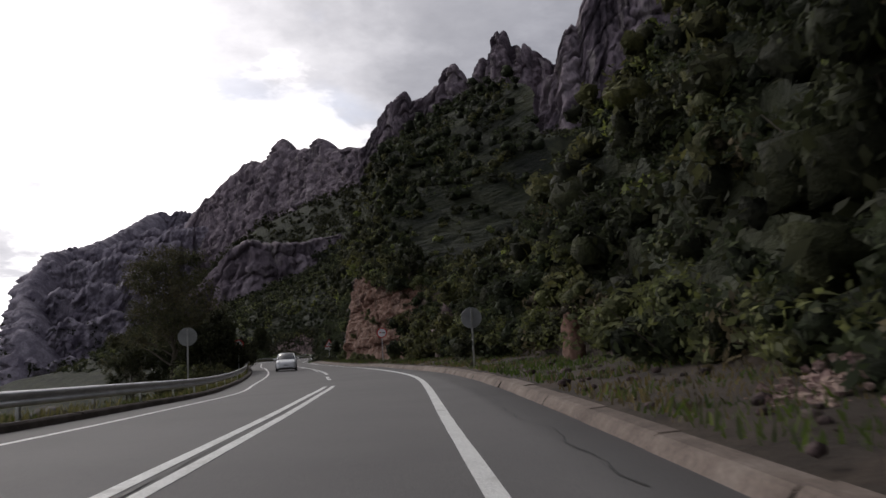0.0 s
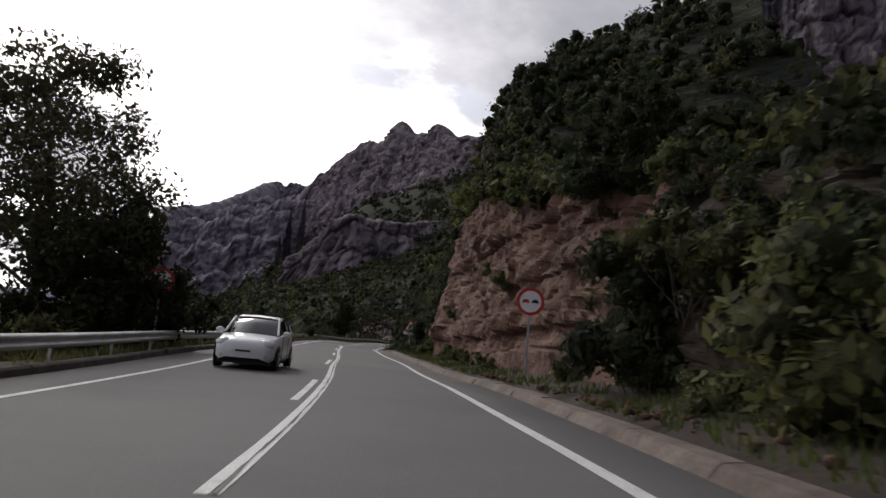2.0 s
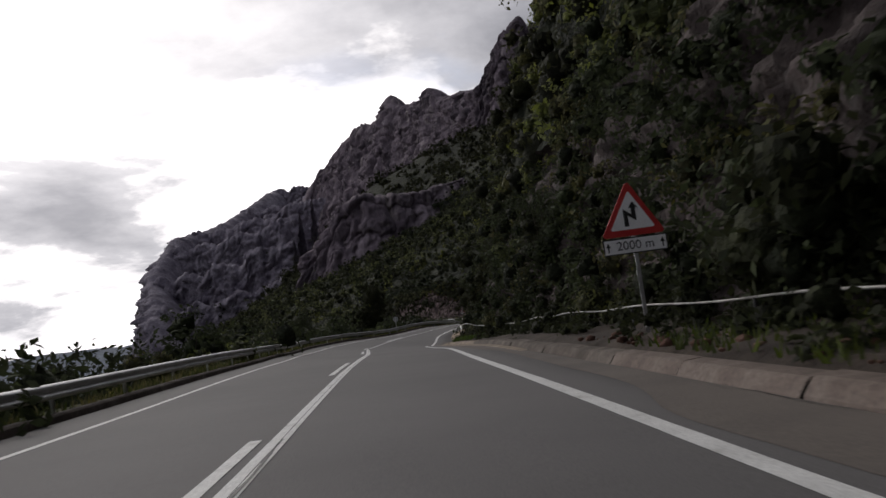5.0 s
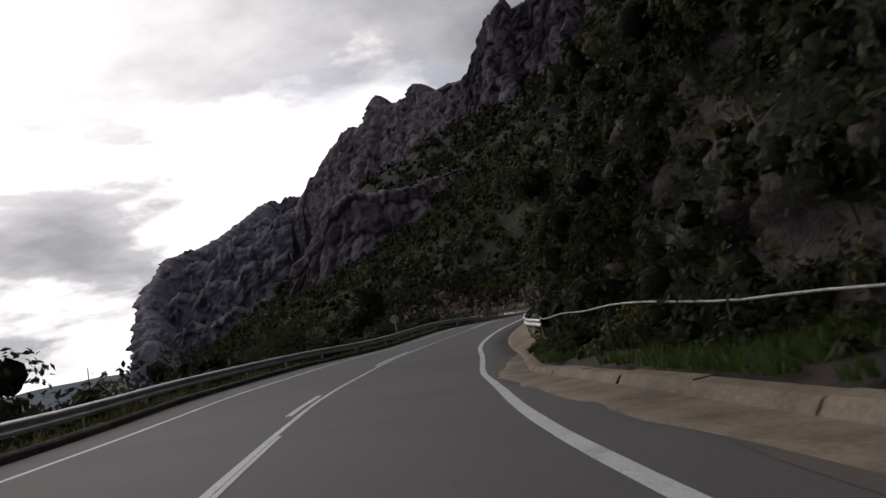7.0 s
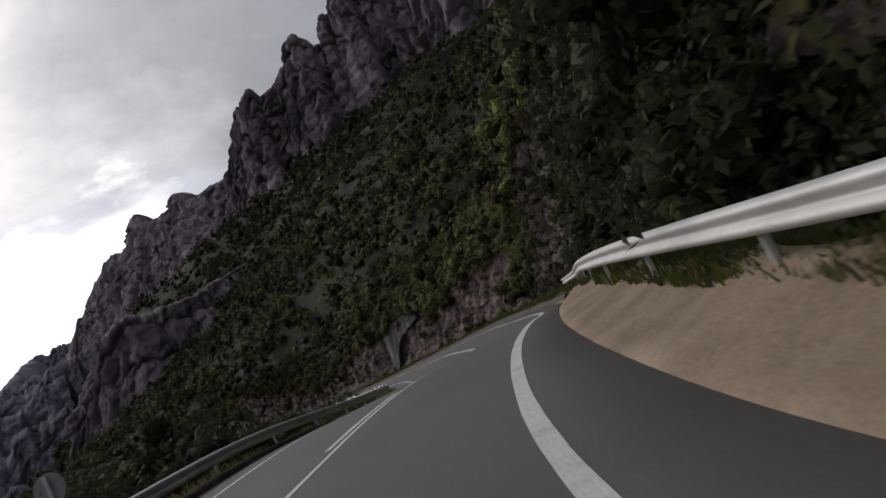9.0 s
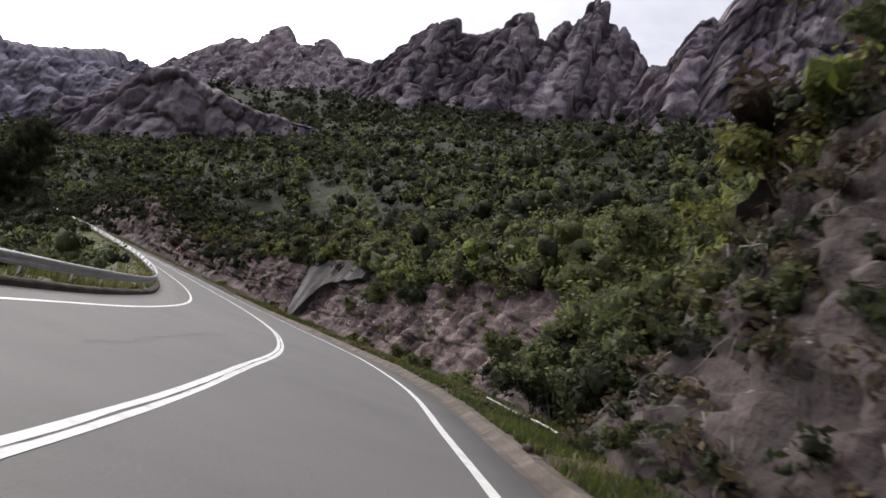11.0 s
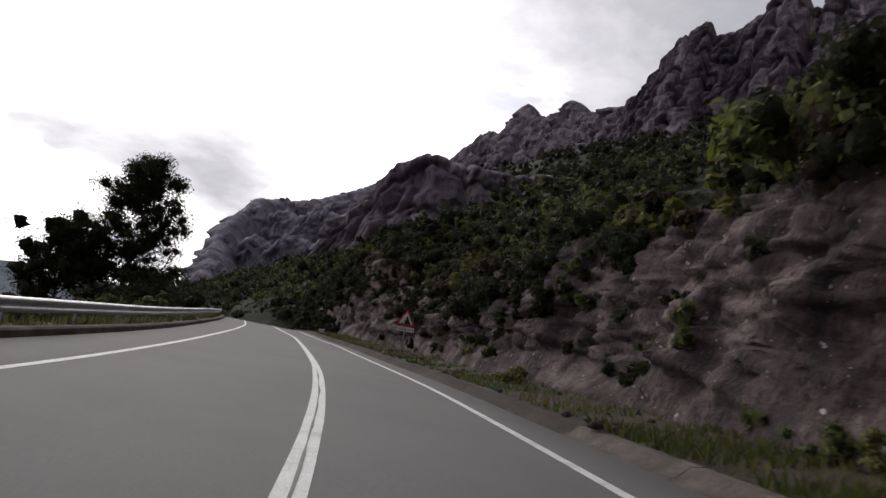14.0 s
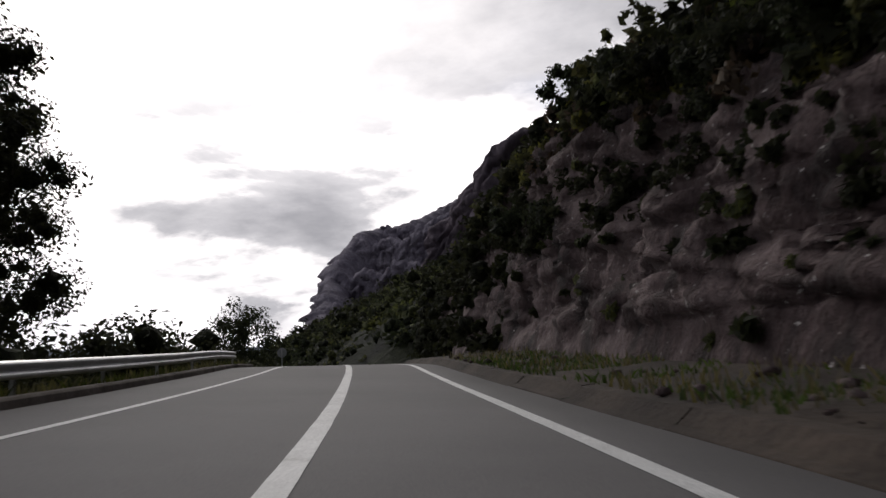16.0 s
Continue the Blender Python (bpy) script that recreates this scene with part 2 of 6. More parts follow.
GALV_OLD = material("weathered_steel", [(0.20, 0.19, 0.18), (0.32, 0.31, 0.30), (0.42, 0.41, 0.40)], 2, 18, 0.6, 0.15, metallic=0.5)
SIGN_BACK = material("sign_back", [(0.22, 0.225, 0.23), (0.29, 0.295, 0.30), (0.34, 0.345, 0.35)], 2, 30, 0.55, 0.03, metallic=0.35, grain=0.3)
SIGN_RED = material("sign_red", [(0.33, 0.02, 0.02), (0.42, 0.03, 0.028), (0.46, 0.04, 0.035)], 3, 30, 0.45, 0.02, grain=0.3)
SIGN_WHITE = material("sign_white", [(0.62, 0.62, 0.62), (0.74, 0.74, 0.74), (0.78, 0.78, 0.78)], 3, 30, 0.45, 0.02, grain=0.3)
SIGN_BLACK = material("sign_black", [(0.012, 0.012, 0.012), (0.018, 0.018, 0.018), (0.025, 0.025, 0.025)], 3, 30, 0.5, 0.0)
CAR_PAINT = material("white_car_paint", [(0.70, 0.71, 0.72), (0.76, 0.77, 0.78), (0.80, 0.80, 0.80)], 1.5, 8, 0.22, 0.0, spec=0.6, grain=0.06)
RUBBER = material("tyre_rubber", [(0.012, 0.012, 0.012), (0.02, 0.02, 0.02), (0.03, 0.03, 0.03)], 8, 40, 0.85, 0.2)
ALLOY = material("alloy", [(0.42, 0.42, 0.43), (0.52, 0.52, 0.53), (0.58, 0.58, 0.58)], 6, 30, 0.32, 0.0, metallic=0.9)
BLACK_TRIM = material("black_trim", [(0.012, 0.012, 0.013), (0.02, 0.02, 0.021), (0.028, 0.028, 0.03)], 6, 30, 0.5, 0.05)
CAR_GLASS = material("tinted_glass", [(0.010, 0.012, 0.013), (0.014, 0.016, 0.017), (0.02, 0.022, 0.023)], 1, 5, 0.06, 0.0, spec=0.8, grain=0.06)
LAMP_GLASS = material("headlight_lens", [(0.45, 0.46, 0.47), (0.56, 0.57, 0.58), (0.62, 0.62, 0.62)], 9, 30, 0.12, 0.0, spec=0.8, grain=0.3)
LAMP_RED = material("tail_light_lens", [(0.22, 0.012, 0.012), (0.30, 0.016, 0.015), (0.34, 0.02, 0.02)], 9, 30, 0.15, 0.0, grain=0.3)
STRAW = leafy("dry_grass", [(0.10, 0.085, 0.04), (0.15, 0.125, 0.06), (0.21, 0.175, 0.09)], 0.2)
GRASS = leafy("verge_grass", [(0.045, 0.065, 0.016), (0.075, 0.10, 0.026), (0.115, 0.13, 0.04)], 0.2)


def foliage_inner_shade(name, cols):
    """Dense inner foliage: tufts in deep relief, shade and gaps put into the colour."""
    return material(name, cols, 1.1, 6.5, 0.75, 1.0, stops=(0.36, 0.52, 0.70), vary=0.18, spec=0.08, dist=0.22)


INNER_SHADE_DARK = foliage_inner_shade("holm_oak_inner_shade", [(0.015, 0.017, 0.010), (0.029, 0.033, 0.018), (0.048, 0.055, 0.029)])
INNER_SHADE_MID = foliage_inner_shade("shrub_inner_shade", [(0.034, 0.037, 0.018), (0.070, 0.075, 0.034), (0.118, 0.124, 0.056)])
INNER_SHADE_LIGHT = foliage_inner_shade("broom_inner_shade", [(0.055, 0.062, 0.022), (0.115, 0.126, 0.042), (0.175, 0.188, 0.066)])
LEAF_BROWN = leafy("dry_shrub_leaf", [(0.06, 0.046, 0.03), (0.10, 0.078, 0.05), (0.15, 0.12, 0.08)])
INNER_SHADE_BROWN = foliage_inner_shade("dry_shrub_inner_shade", [(0.02, 0.015, 0.011), (0.06, 0.046, 0.032), (0.11, 0.088, 0.06)])
INNER_SHADE = {LEAF_BROWN: INNER_SHADE_BROWN, LEAF_DARK: INNER_SHADE_DARK, LEAF_MID: INNER_SHADE_MID, LEAF_LIGHT: INNER_SHADE_LIGHT, LEAF_GREY: INNER_SHADE_DARK}
# distant hills: pale blue haze painted as base colour
HILL_PAINTED_HAZE = material("hill_painted_haze", [(0.16, 0.19, 0.23), (0.20, 0.23, 0.27), (0.24, 0.27, 0.31)], 0.004, 0.02, 0.95, 0.2, dist=3.0)

# ---- plan: the road's line, its fall and bank, and the slope beside it ----
def vnoise(p, seed=0):
    """Smooth value noise in -1..1 at the rows of p."""
    p = np.asarray(p, float)
    i = np.floor(p).astype(np.int64)
    w = p - i
    w = w * w * w * (w * (w * 6 - 15) + 10)
    acc = np.zeros(len(p))
    for dx in (0, 1):
        for dy in (0, 1):
            for dz in (0, 1):
                h = (i[:, 0] + dx) * 374761393 + (i[:, 1] + dy) * 668265263 + (i[:, 2] + dz) * 2147483647 + seed * 1274126177
                h = (h ^ (h >> 13)) * 1274126177 & 0x7FFFFFFF
                h = (h ^ (h >> 16)) & 0xFFFF
                k = (w[:, 0] if dx else 1 - w[:, 0]) * (w[:, 1] if dy else 1 - w[:, 1]) * (w[:, 2] if dz else 1 - w[:, 2])
                acc += k * (h / 32767.5 - 1)
    return acc


def fbm(p, octaves=4, gain=0.5, seed=0):
    p = np.asarray(p, float)
    acc, a = np.zeros(len(p)), 1.0
    for o in range(octaves):
        acc += a * vnoise(p * 2 ** o + 17.3 * o, seed + o)
        a *= gain
    return acc


def curve_fn(pts):
    """Smooth function through (y, value) pairs."""
    a = np.array(pts, float)
    y, v = a[:, 0], a[:, 1]
    m = np.gradient(v, y)

    def fn(q):
        q = np.asarray(q, float)
        k = np.clip(np.searchsorted(y, q) - 1, 0, len(y) - 2)
        h = y[k + 1] - y[k]
        t = np.clip((q - y[k]) / h, 0, 1)
        return (2 * t**3 - 3 * t**2 + 1) * v[k] + (t**3 - 2 * t**2 + t) * h * m[k] + (-2 * t**3 + 3 * t**2) * v[k + 1] + (t**3 - t**2) * h * m[k + 1]
    return fn


# centre line: x over y
LINE_SOUTH = [(-230, -29.78), (-200, -16.73), (-180, -9.13), (-170, -5.78), (-160, -2.89), (-150, -0.44), (-140, 1.59), (-130, 3.15), (-120, 4.3), (-110, 5.21), (-100, 5.92), (-90, 5.96), (-80, 5.8), (-70, 5.3), (-60, 4.5), (-50, 3.8), (-40, 2.94), (-30, 2.07), (-20, 1.33), (-14, 0.9), (-8, 0.5), (-2, 0.18), (4, -0.16), (10, -0.73), (16, -1.35), (22, -1.95), (28, -2.44), (34, -2.53), (40, -2.01), (46, -0.95), (52, 0.77), (58, 2.93), (64, 5.38), (70, 7.9), (76, 10.36), (82, 12.45), (88, 14.31)]
LINE_NORTH = [(92, 15.18), (100, 16.6), (108, 17.95), (116, 18.67), (124, 18.96), (132, 18.75), (140, 18.01), (148, 16.93), (156, 15.29), (164, 13.33), (172, 11.05), (180, 8.47), (188, 5.77), (196, 2.98), (204, -0.01), (212, -3.18), (220, -6.46), (228, -9.93), (236, -13.48), (246, -17.44), (260, -23.07), (274, -28.18), (288, -32.84), (300, -36.85), (335, -48.84), (370, -60.85)]
centre_x = curve_fn(LINE_SOUTH + LINE_NORTH)
# height of the wheel track, and the bank (degrees, right side down)
track_z = curve_fn([(-230, 0.31), (-132.6, -0.482), (-120, -0.524), (-111, -0.589), (-105, -0.667), (-100.6, -0.716), (-90, -0.808), (-89.5, -0.812), (-75, -0.877), (-67.6, -0.91), (-60, -0.965), (-47, -1.068), (-45, -1.082), (-30, -1.164), (-15, -1.191), (0, -1.296), (8, -1.44), (15, -1.582), (17, -1.632), (26, -1.922), (30, -2.059), (34.7, -2.149), (44, -1.933), (45, -1.9), (54, -1.53), (60, -1.34), (64, -1.298), (75, -1.559), (76, -1.583), (88, -1.855), (90, -1.876), (96, -1.921), (105, -1.958), (108, -1.967), (120, -2.079), (131, -2.182), (135, -2.19), (141, -2.197), (150, -2.195), (152, -2.186), (162, -2.104), (165, -2.062), (172.6, -1.924), (180, -1.813), (184, -1.76), (194.7, -1.595), (195, -1.589), (206, -1.446), (210, -1.39), (216, -1.28), (225, -1.115), (226, -1.121), (240, -1.291), (255, -1.941), (300, -6.041), (370, -10.541)])
bank_deg = curve_fn([(-230, 3.764), (-145, 4.264), (-125, 1.928), (-115, 0.244), (-105, -0.924), (-95, -1.554), (-92, -1.635), (-75, -0.487), (-72, -0.18), (-60, 1.151), (-55, 1.34), (-40, 1.073), (-35, 1.054), (-15, 1.009), (0, 2.191), (5, 2.816), (12, 3.653), (25, 4.757), (35, 6.899), (44, 5.398), (45, 5.064), (54, 1.119), (64, 0.846), (65, 0.727), (76, -1.418), (85, -2.423), (105, -3.271), (115, -3.541), (125, -3.535), (128, -3.306), (137, -2.025), (145, -1.234), (148, -0.902), (158, 0.599), (165, 0.974), (180, 1.173), (185, 1.534), (195, 2.152), (205, 2.324), (225, 1.922), (250, 0.953), (370, -2.047)])
track_off = curve_fn([(-230, 2.2), (-132, 2.3), (-111, 1.85), (-100, 1.5), (-78, 1.25), (-57, 1.1), (-47, 1.0), (-20, 1.5), (0, 2.1), (8, 1.6), (17, 1.85), (26, 2.6), (34.7, 2.9), (44, 2.8), (60, 2.2), (79, 2.2), (96, 1.4), (108, 0.9), (120, 0.45), (141, 0.4), (162, 0.8), (184, 0.95), (200, 1.2), (370, 1.8)])


def centre_z(y):
    return track_z(y) + np.tan(np.radians(bank_deg(y))) * track_off(y)


def right_of(y):
    """Unit vector to the right of the road, level."""
    d = (centre_x(np.asarray(y) + 0.5) - centre_x(np.asarray(y) - 0.5))
    n = np.sqrt(1 + d * d)
    return 1 / n, -d / n


def at(y, off, h=0.0):
    """World places off metres right of the centre line at y, h above the banked road."""
    y, off, h = np.broadcast_arrays(np.asarray(y, float), np.asarray(off, float), np.asarray(h, float))
    rx, ry = right_of(y)
    z = centre_z(y) - np.tan(np.radians(bank_deg(y))) * np.clip(off, -5.5, 6.5) + h
    return np.stack([centre_x(y) + rx * off, y + ry * off, z], -1)


def heading(y):
    rx, ry = right_of(y)
    return math.degrees(math.atan2(float(ry), float(rx)))


edge_r = curve_fn([(-230, 5.1), (-127, 5.0), (-118, 5.02), (-107, 5.1), (-98, 5.0), (-90, 4.75), (-84, 4.6), (-75, 4.68), (-68, 4.85), (-60, 4.8), (-53, 4.75), (-45, 4.95), (-36, 5.05), (-25, 5.05), (0, 5.12), (10, 5.2), (20, 5.55), (30, 5.95), (36, 6.15), (40, 6.0), (43, 5.5), (48, 4.85), (54, 4.6), (60, 4.5), (76, 4.9), (93, 5.3), (109, 5.6), (125, 5.85), (140, 5.8), (155, 5.3), (170, 4.55), (185, 4.0), (200, 3.7), (230, 3.6), (370, 4.2)])
edge_l = curve_fn([(-230, -4.685), (-120, -4.373), (-115, -4.428), (-105, -4.643), (-95, -4.913), (-90, -4.975), (-75, -4.885), (-60, -4.902), (-45, -5.047), (-40, -5.075), (-30, -5.017), (-15, -4.771), (0, -4.718), (15, -4.788), (20, -4.794), (30, -4.741), (45, -4.353), (60, -4.414), (75, -4.725), (90, -5.139), (95, -5.26), (105, -5.577), (115, -5.881), (120, -5.977), (135, -6.208), (150, -6.121), (152, -6.079), (165, -5.583), (170, -5.401), (180, -5.162), (195, -4.909), (210, -4.728), (225, -4.514), (370, -4.564)])
# beside the road, right: foot of the slope, height of the rock cut, its lean, the steep slope above it (degrees, rise)
cut_off = curve_fn([(-230, 9), (-105, 8.8), (-88, 8.0), (-72, 7.4), (-60, 7.0), (-45, 6.7), (-36, 6.8), (-25, 7.4), (-8, 8.2), (15, 8.0), (30, 8.4), (40, 8.7), (48, 7.6), (60, 7.2), (76, 7.0), (86, 7.2), (95, 7.3), (101, 7.6), (105, 9.2), (110, 10.2), (118, 10), (127, 9.7), (140, 9.4), (150, 9.0), (163, 8.0), (176, 6.9), (188, 7.1), (198, 7.2), (206, 6.9), (214, 6.7), (240, 7.2), (370, 8.5)])
cut_h = curve_fn([(-230, 3), (-90, 2.8), (-80, 4.0), (-72, 5.2), (-65, 6.2), (-58, 7.2), (-50, 8.9), (-43, 10.4), (-36, 11), (-30, 11.5), (-14, 10.5), (15, 9.5), (60, 8.5), (76, 9), (84, 10), (93, 10), (98, 8.5), (102, 5.6), (106, 3.2), (113, 3.4), (119, 5.6), (130, 6.4), (136, 6.0), (145, 6), (163, 5.8), (174, 5.4), (194, 4.4), (205, 5.4), (215, 8.0), (224, 8.8), (236, 7.2), (260, 6.5), (370, 6)])
cut_lean = curve_fn([(-230, 30), (-92, 32), (-80, 22), (-70, 14), (-37, 10), (-18, 16), (60, 18), (84, 14), (100, 15), (106, 30), (116, 28), (124, 20), (134, 18), (145, 17), (166, 15), (200, 18), (220, 15), (370, 20)])
steep_deg = curve_fn([(-230, 55), (-88, 52), (-70, 38), (-44, 38), (-30, 58), (0, 66), (60, 66), (78, 52), (95, 44), (118, 38), (148, 36), (170, 38), (190, 34), (210, 38), (224, 50), (300, 45), (370, 40)])
steep_rise = curve_fn([(-230, 24), (-103, 22), (-96, 20), (-90, 12), (-84, 6), (-78, 3), (-70, 2), (-44, 2.5), (-30, 8), (-14, 16), (0, 25), (60, 27), (78, 18), (95, 16), (118, 15), (140, 12.5), (155, 9), (170, 5.5), (184, 4), (200, 4), (212, 3.5), (222, 3), (236, 3), (255, 4), (300, 8), (370, 17)])
VERGE_H = 0.28
top_rise = curve_fn([(-230, 0.58), (-110, 0.58), (-90, 0.35), (-70, 0.15), (-45, 0.15), (-25, 0.4), (0, 0.58), (120, 0.58), (150, 0.4), (170, 0.12), (240, 0.12), (270, 0.4), (370, 0.58)])
# extra width of the concrete apron inside the bend, before the soil begins
apron_fn = curve_fn([(-230, 0), (0, 0), (14, 0), (22, 0), (27, 0), (34, 0), (36.5, 0.02), (39.5, 0.9), (43, 1.35), (48, 1.4), (70, 1.2), (82, 0.3), (88, 0), (95, 0), (104, 0), (200, 0), (370, 0)])


def apron_w(y):
    return np.maximum(apron_fn(y), 0)



def hill_axis(y):
    """x of the line from which the wide slope rises to the right and falls to the left."""
    y = np.asarray(y, float)
    far = np.where(y < 520, -23.1 - (y - 262) * 0.723, -209.6 - (y - 520) * 0.06)
    return np.where(y < 262, centre_x(np.clip(y, -230, 370)), far)


def hill_z(x, y):
    """The wide slope above and below the road."""
    x, y = np.asarray(x, float), np.asarray(y, float)
    d = (x - hill_axis(y)) * np.where((y > 262) & (y < 520), 0.88, 1.0)
    base = np.interp(y, [-230, 0, 150, 300, 1800], [1, -1.5, -2.5, -7, -12])
    up = np.where(d > 0, np.interp(y, [0, 262, 520], [0.62, 0.62, 0.42]) * np.maximum(d - 9, 0) + np.interp(y, [520, 800, 1750], [0, 88, 150]) * np.clip(d / 170, 0, 1), 0)
    down = np.where(d < 0, -0.42 * np.maximum(-d - 9, 0), 0)
    return base + up + np.maximum(down, -110)


def ground_z(x, y):
    """Height of the ground sheet: the wide slope, hollowed under the road's own near ground, with gullies."""
    x, y = np.asarray(x, float), np.asarray(y, float)
    yc = np.clip(y, -230, 370)
    off = x - hill_axis(y)
    near = np.abs(off)
    z = hill_z(x, y)
    p = np.c_[x * 0.009, y * 0.009, x * 0]
    rough = 8.0 * fbm(p, 4, 0.5, 71) * np.clip((near - 50) / 80, 0, 1)
    inner = np.clip((y + 240) / 40, 0, 1) * np.clip((365 - y) / 60, 0, 1)
    low = track_z(yc) - 3.5 - 0.42 * np.maximum(-off - 9, 0)
    z = z + inner * (np.where(near < 30, np.minimum(z, low), np.where(near < 60, z - 3.5, z)) - z)
    return np.minimum(z + rough, 330)

# ---- mesh helpers ----
def mesh_object(name, verts, faces, mats, smooth=True, parent=None, index=None):
    me = bpy.data.meshes.new(name)
    me.from_pydata(np.asarray(verts, float).tolist(), [], faces if isinstance(faces, list) else faces.tolist())
    for m in (mats if isinstance(mats, (list, tuple)) else [mats]):
        me.materials.append(m)
    if smooth:
        me.polygons.foreach_set("use_smooth", [True] * len(me.polygons))
    if index is not None:
        me.polygons.foreach_set("material_index", np.asarray(index, np.int32))
    me.update()
    ob = new(name, me)
    if parent:
        ob.parent = parent
    return ob


def part(name, bm, mat, parent, label=""):
    """One mesh object under a thing or a part."""
    me = bpy.data.meshes.new(name)
    bm.to_mesh(me)
    bm.free()
    me.materials.append(mat)
    ob = new(name, me)
    ob.parent = parent
    if label:
        tagged(ob, label)
    return ob


def grid_faces(rows, cols, flip=False):
    k = (np.arange(rows - 1)[:, None] * cols + np.arange(cols - 1)[None, :]).ravel()
    q = np.stack([k, k + 1, k + cols + 1, k + cols], 1)
    return q[:, ::-1] if flip else q


def ribbon(name, ys, profile, mat, parent=None, smooth=True):
    """A strip along the road. profile: function of ys giving a list of (offset, height) columns."""
    cols = profile(ys)
    v = np.stack([at(ys, o, h) for o, h in cols], 1)
    return mesh_object(name, v.reshape(-1, 3), grid_faces(len(ys), len(cols)), mat, smooth, parent)


# ---- road ----
YS = np.arange(-200, 340.1, 1.0)


def road_profile(y):
    l, r = edge_l(y), edge_r(y)
    return [(l - 0.35, -0.5)] + [(l + (r - l) * k / 9, 0.0) for k in range(10)] + [(r + 0.35, -0.5)]


road = tagged(ribbon("road", YS, road_profile, ASPHALT), "worn grey asphalt of a two-lane mountain road", "road", kind="structure")


def line_object(name, y0, y1, off, width, label, h=0.006):
    """A painted line that follows the road, with slightly uneven edges."""
    ys = np.arange(y0, y1 + 0.01, 0.5 if y1 - y0 > 12 else 0.25)
    if len(ys) < 3:
        ys = np.linspace(y0, y1, 3)
    w = width / 2 * (1 + 0.05 * vnoise(np.stack([ys * 1.7, ys * 0, ys * 0 + y0], 1), 5))
    o = off(ys) if callable(off) else np.full(len(ys), off)
    v = np.stack([at(ys, o - w, h), at(ys, o + w, h)], 1)
    return tagged(mesh_object(name, v.reshape(-1, 3), grid_faces(len(ys), 2), PAINT, True, road), label)


line_object("edge_line", -200, 340, curve_fn([(-230, 3.4), (-180, 3.07), (-135, 3.15), (-120, 3.09), (-105, 3.46), (-90, 3.66), (-75, 3.4), (-60, 3.51), (-45, 3.74), (-30, 3.63), (-15, 3.6), (0, 3.51), (15, 3.53), (30, 4.64), (35, 4.65), (40, 4.45), (45, 3.84), (50, 3.49), (55, 3.41), (60, 3.43), (72, 3.76), (84, 4), (96, 4.19), (108, 4.4), (120, 4.5), (132, 4.32), (144, 3.91), (156, 3.58), (168, 3.29), (180, 2.92), (192, 2.73), (204, 2.54), (216, 2.47), (228, 2.55), (260, 2.55), (370, 2.41)]), 0.20, "white edge line beside the rock slope")
line_object("edge_line", -200, 340, curve_fn([(-230, -3.77), (-180, -3.46), (-135, -3.38), (-120, -3.26), (-105, -3.39), (-90, -3.85), (-75, -3.64), (-60, -3.54), (-45, -3.63), (-30, -3.62), (-15, -3.46), (0, -3.51), (15, -3.57), (30, -3.48), (35, -3.34), (40, -3.13), (45, -3), (50, -2.99), (55, -3.02), (60, -3.08), (72, -3.39), (84, -3.82), (96, -4.16), (108, -4.5), (120, -4.54), (132, -4.29), (144, -4.09), (156, -4.01), (168, -3.87), (180, -3.69), (192, -3.38), (204, -3.09), (216, -2.84), (228, -2.67), (260, -2.67), (370, -2.81)]), 0.14, "thin white edge line beside the guard rail")
line_object("centre_line", -200, -102.4, -0.12, 0.16, "solid white centre line")
line_object("centre_line", -126, -102.2, 0.19, 0.16, "solid white centre line, one of two")
for y0 in (-185, -173, -161, -149, -137):
    line_object("centre_dash", y0, y0 + 4.6, 0.16, 0.13, "broken white line beside the solid one")
for y0 in (-94.2,):
    line_object("centre_dash", y0, y0 + 6.0, 0.02, 0.17, "short white centre dash")
line_object("centre_line", -84, 82, 0.12, 0.11, "solid white centre line")
line_object("centre_line", -84, 20, 0.222, 0.07, "second thin white centre line")
for k in range(10):
    line_object("centre_dash", -76.2 + k * 16.7, -70.2 + k * 16.7, -0.12, 0.14, "broken white line beside the solid one")
line_object("centre_line", 84, 172, -0.066, 0.125, "wide white centre line, one half of two")
line_object("centre_line", 84, 172, 0.066, 0.125, "wide white centre line, one half of two")
line_object("centre_line", 172, 340, 0.0, 0.22, "wide white centre line")
for y0, y1, off, wob in ((-126, -84, 0.04, 0.05), (84, 172, 0.0, 0.012), (-84, -20, 0.2, 0.02), (-126, -106, 4.3, 0.15), (6, 32, 4.7, 0.15), (-62, -20, 5.0, 0.2), (152, 180, -4.3, 0.25), (120, 150, -4.7, 0.2), (96, 112, -1.9, 0.3), (-100, -84, -2.0, 0.3)):
    ys = np.arange(y0, y1, 0.25)
    o = off + wob * fbm(np.stack([ys * 0.5, ys * 0 + off, ys * 0], 1), 4, 0.6, 9)
    w = 0.012 * (1 + 0.8 * vnoise(np.stack([ys * 1.3, ys * 0, ys * 0 + y0], 1), 3))
    v = np.stack([at(ys, o - w, 0.011), at(ys, o + w, 0.011)], 1)
    tagged(mesh_object("crack", v.reshape(-1, 3), grid_faces(len(ys), 2), TAR_POST_SHADE, True, road), "dark wandering crack in the asphalt")


def shoulder_profile(y):
    """Dust washed onto the asphalt beside the kerb, with a wandering edge."""
    r = edge_r(y)
    w = 0.75 + 0.35 * fbm(np.stack([y * 0.12, y * 0, y * 0], 1), 3, 0.6, 97)
    return [(r - w * (1 - k / 4) - 0.02, 0.004 + 0 * y) for k in range(5)]


tagged(ribbon("shoulder", np.arange(-64, 40, 0.5), shoulder_profile, DUSTY, road), "brown dust on the asphalt beside the kerb")


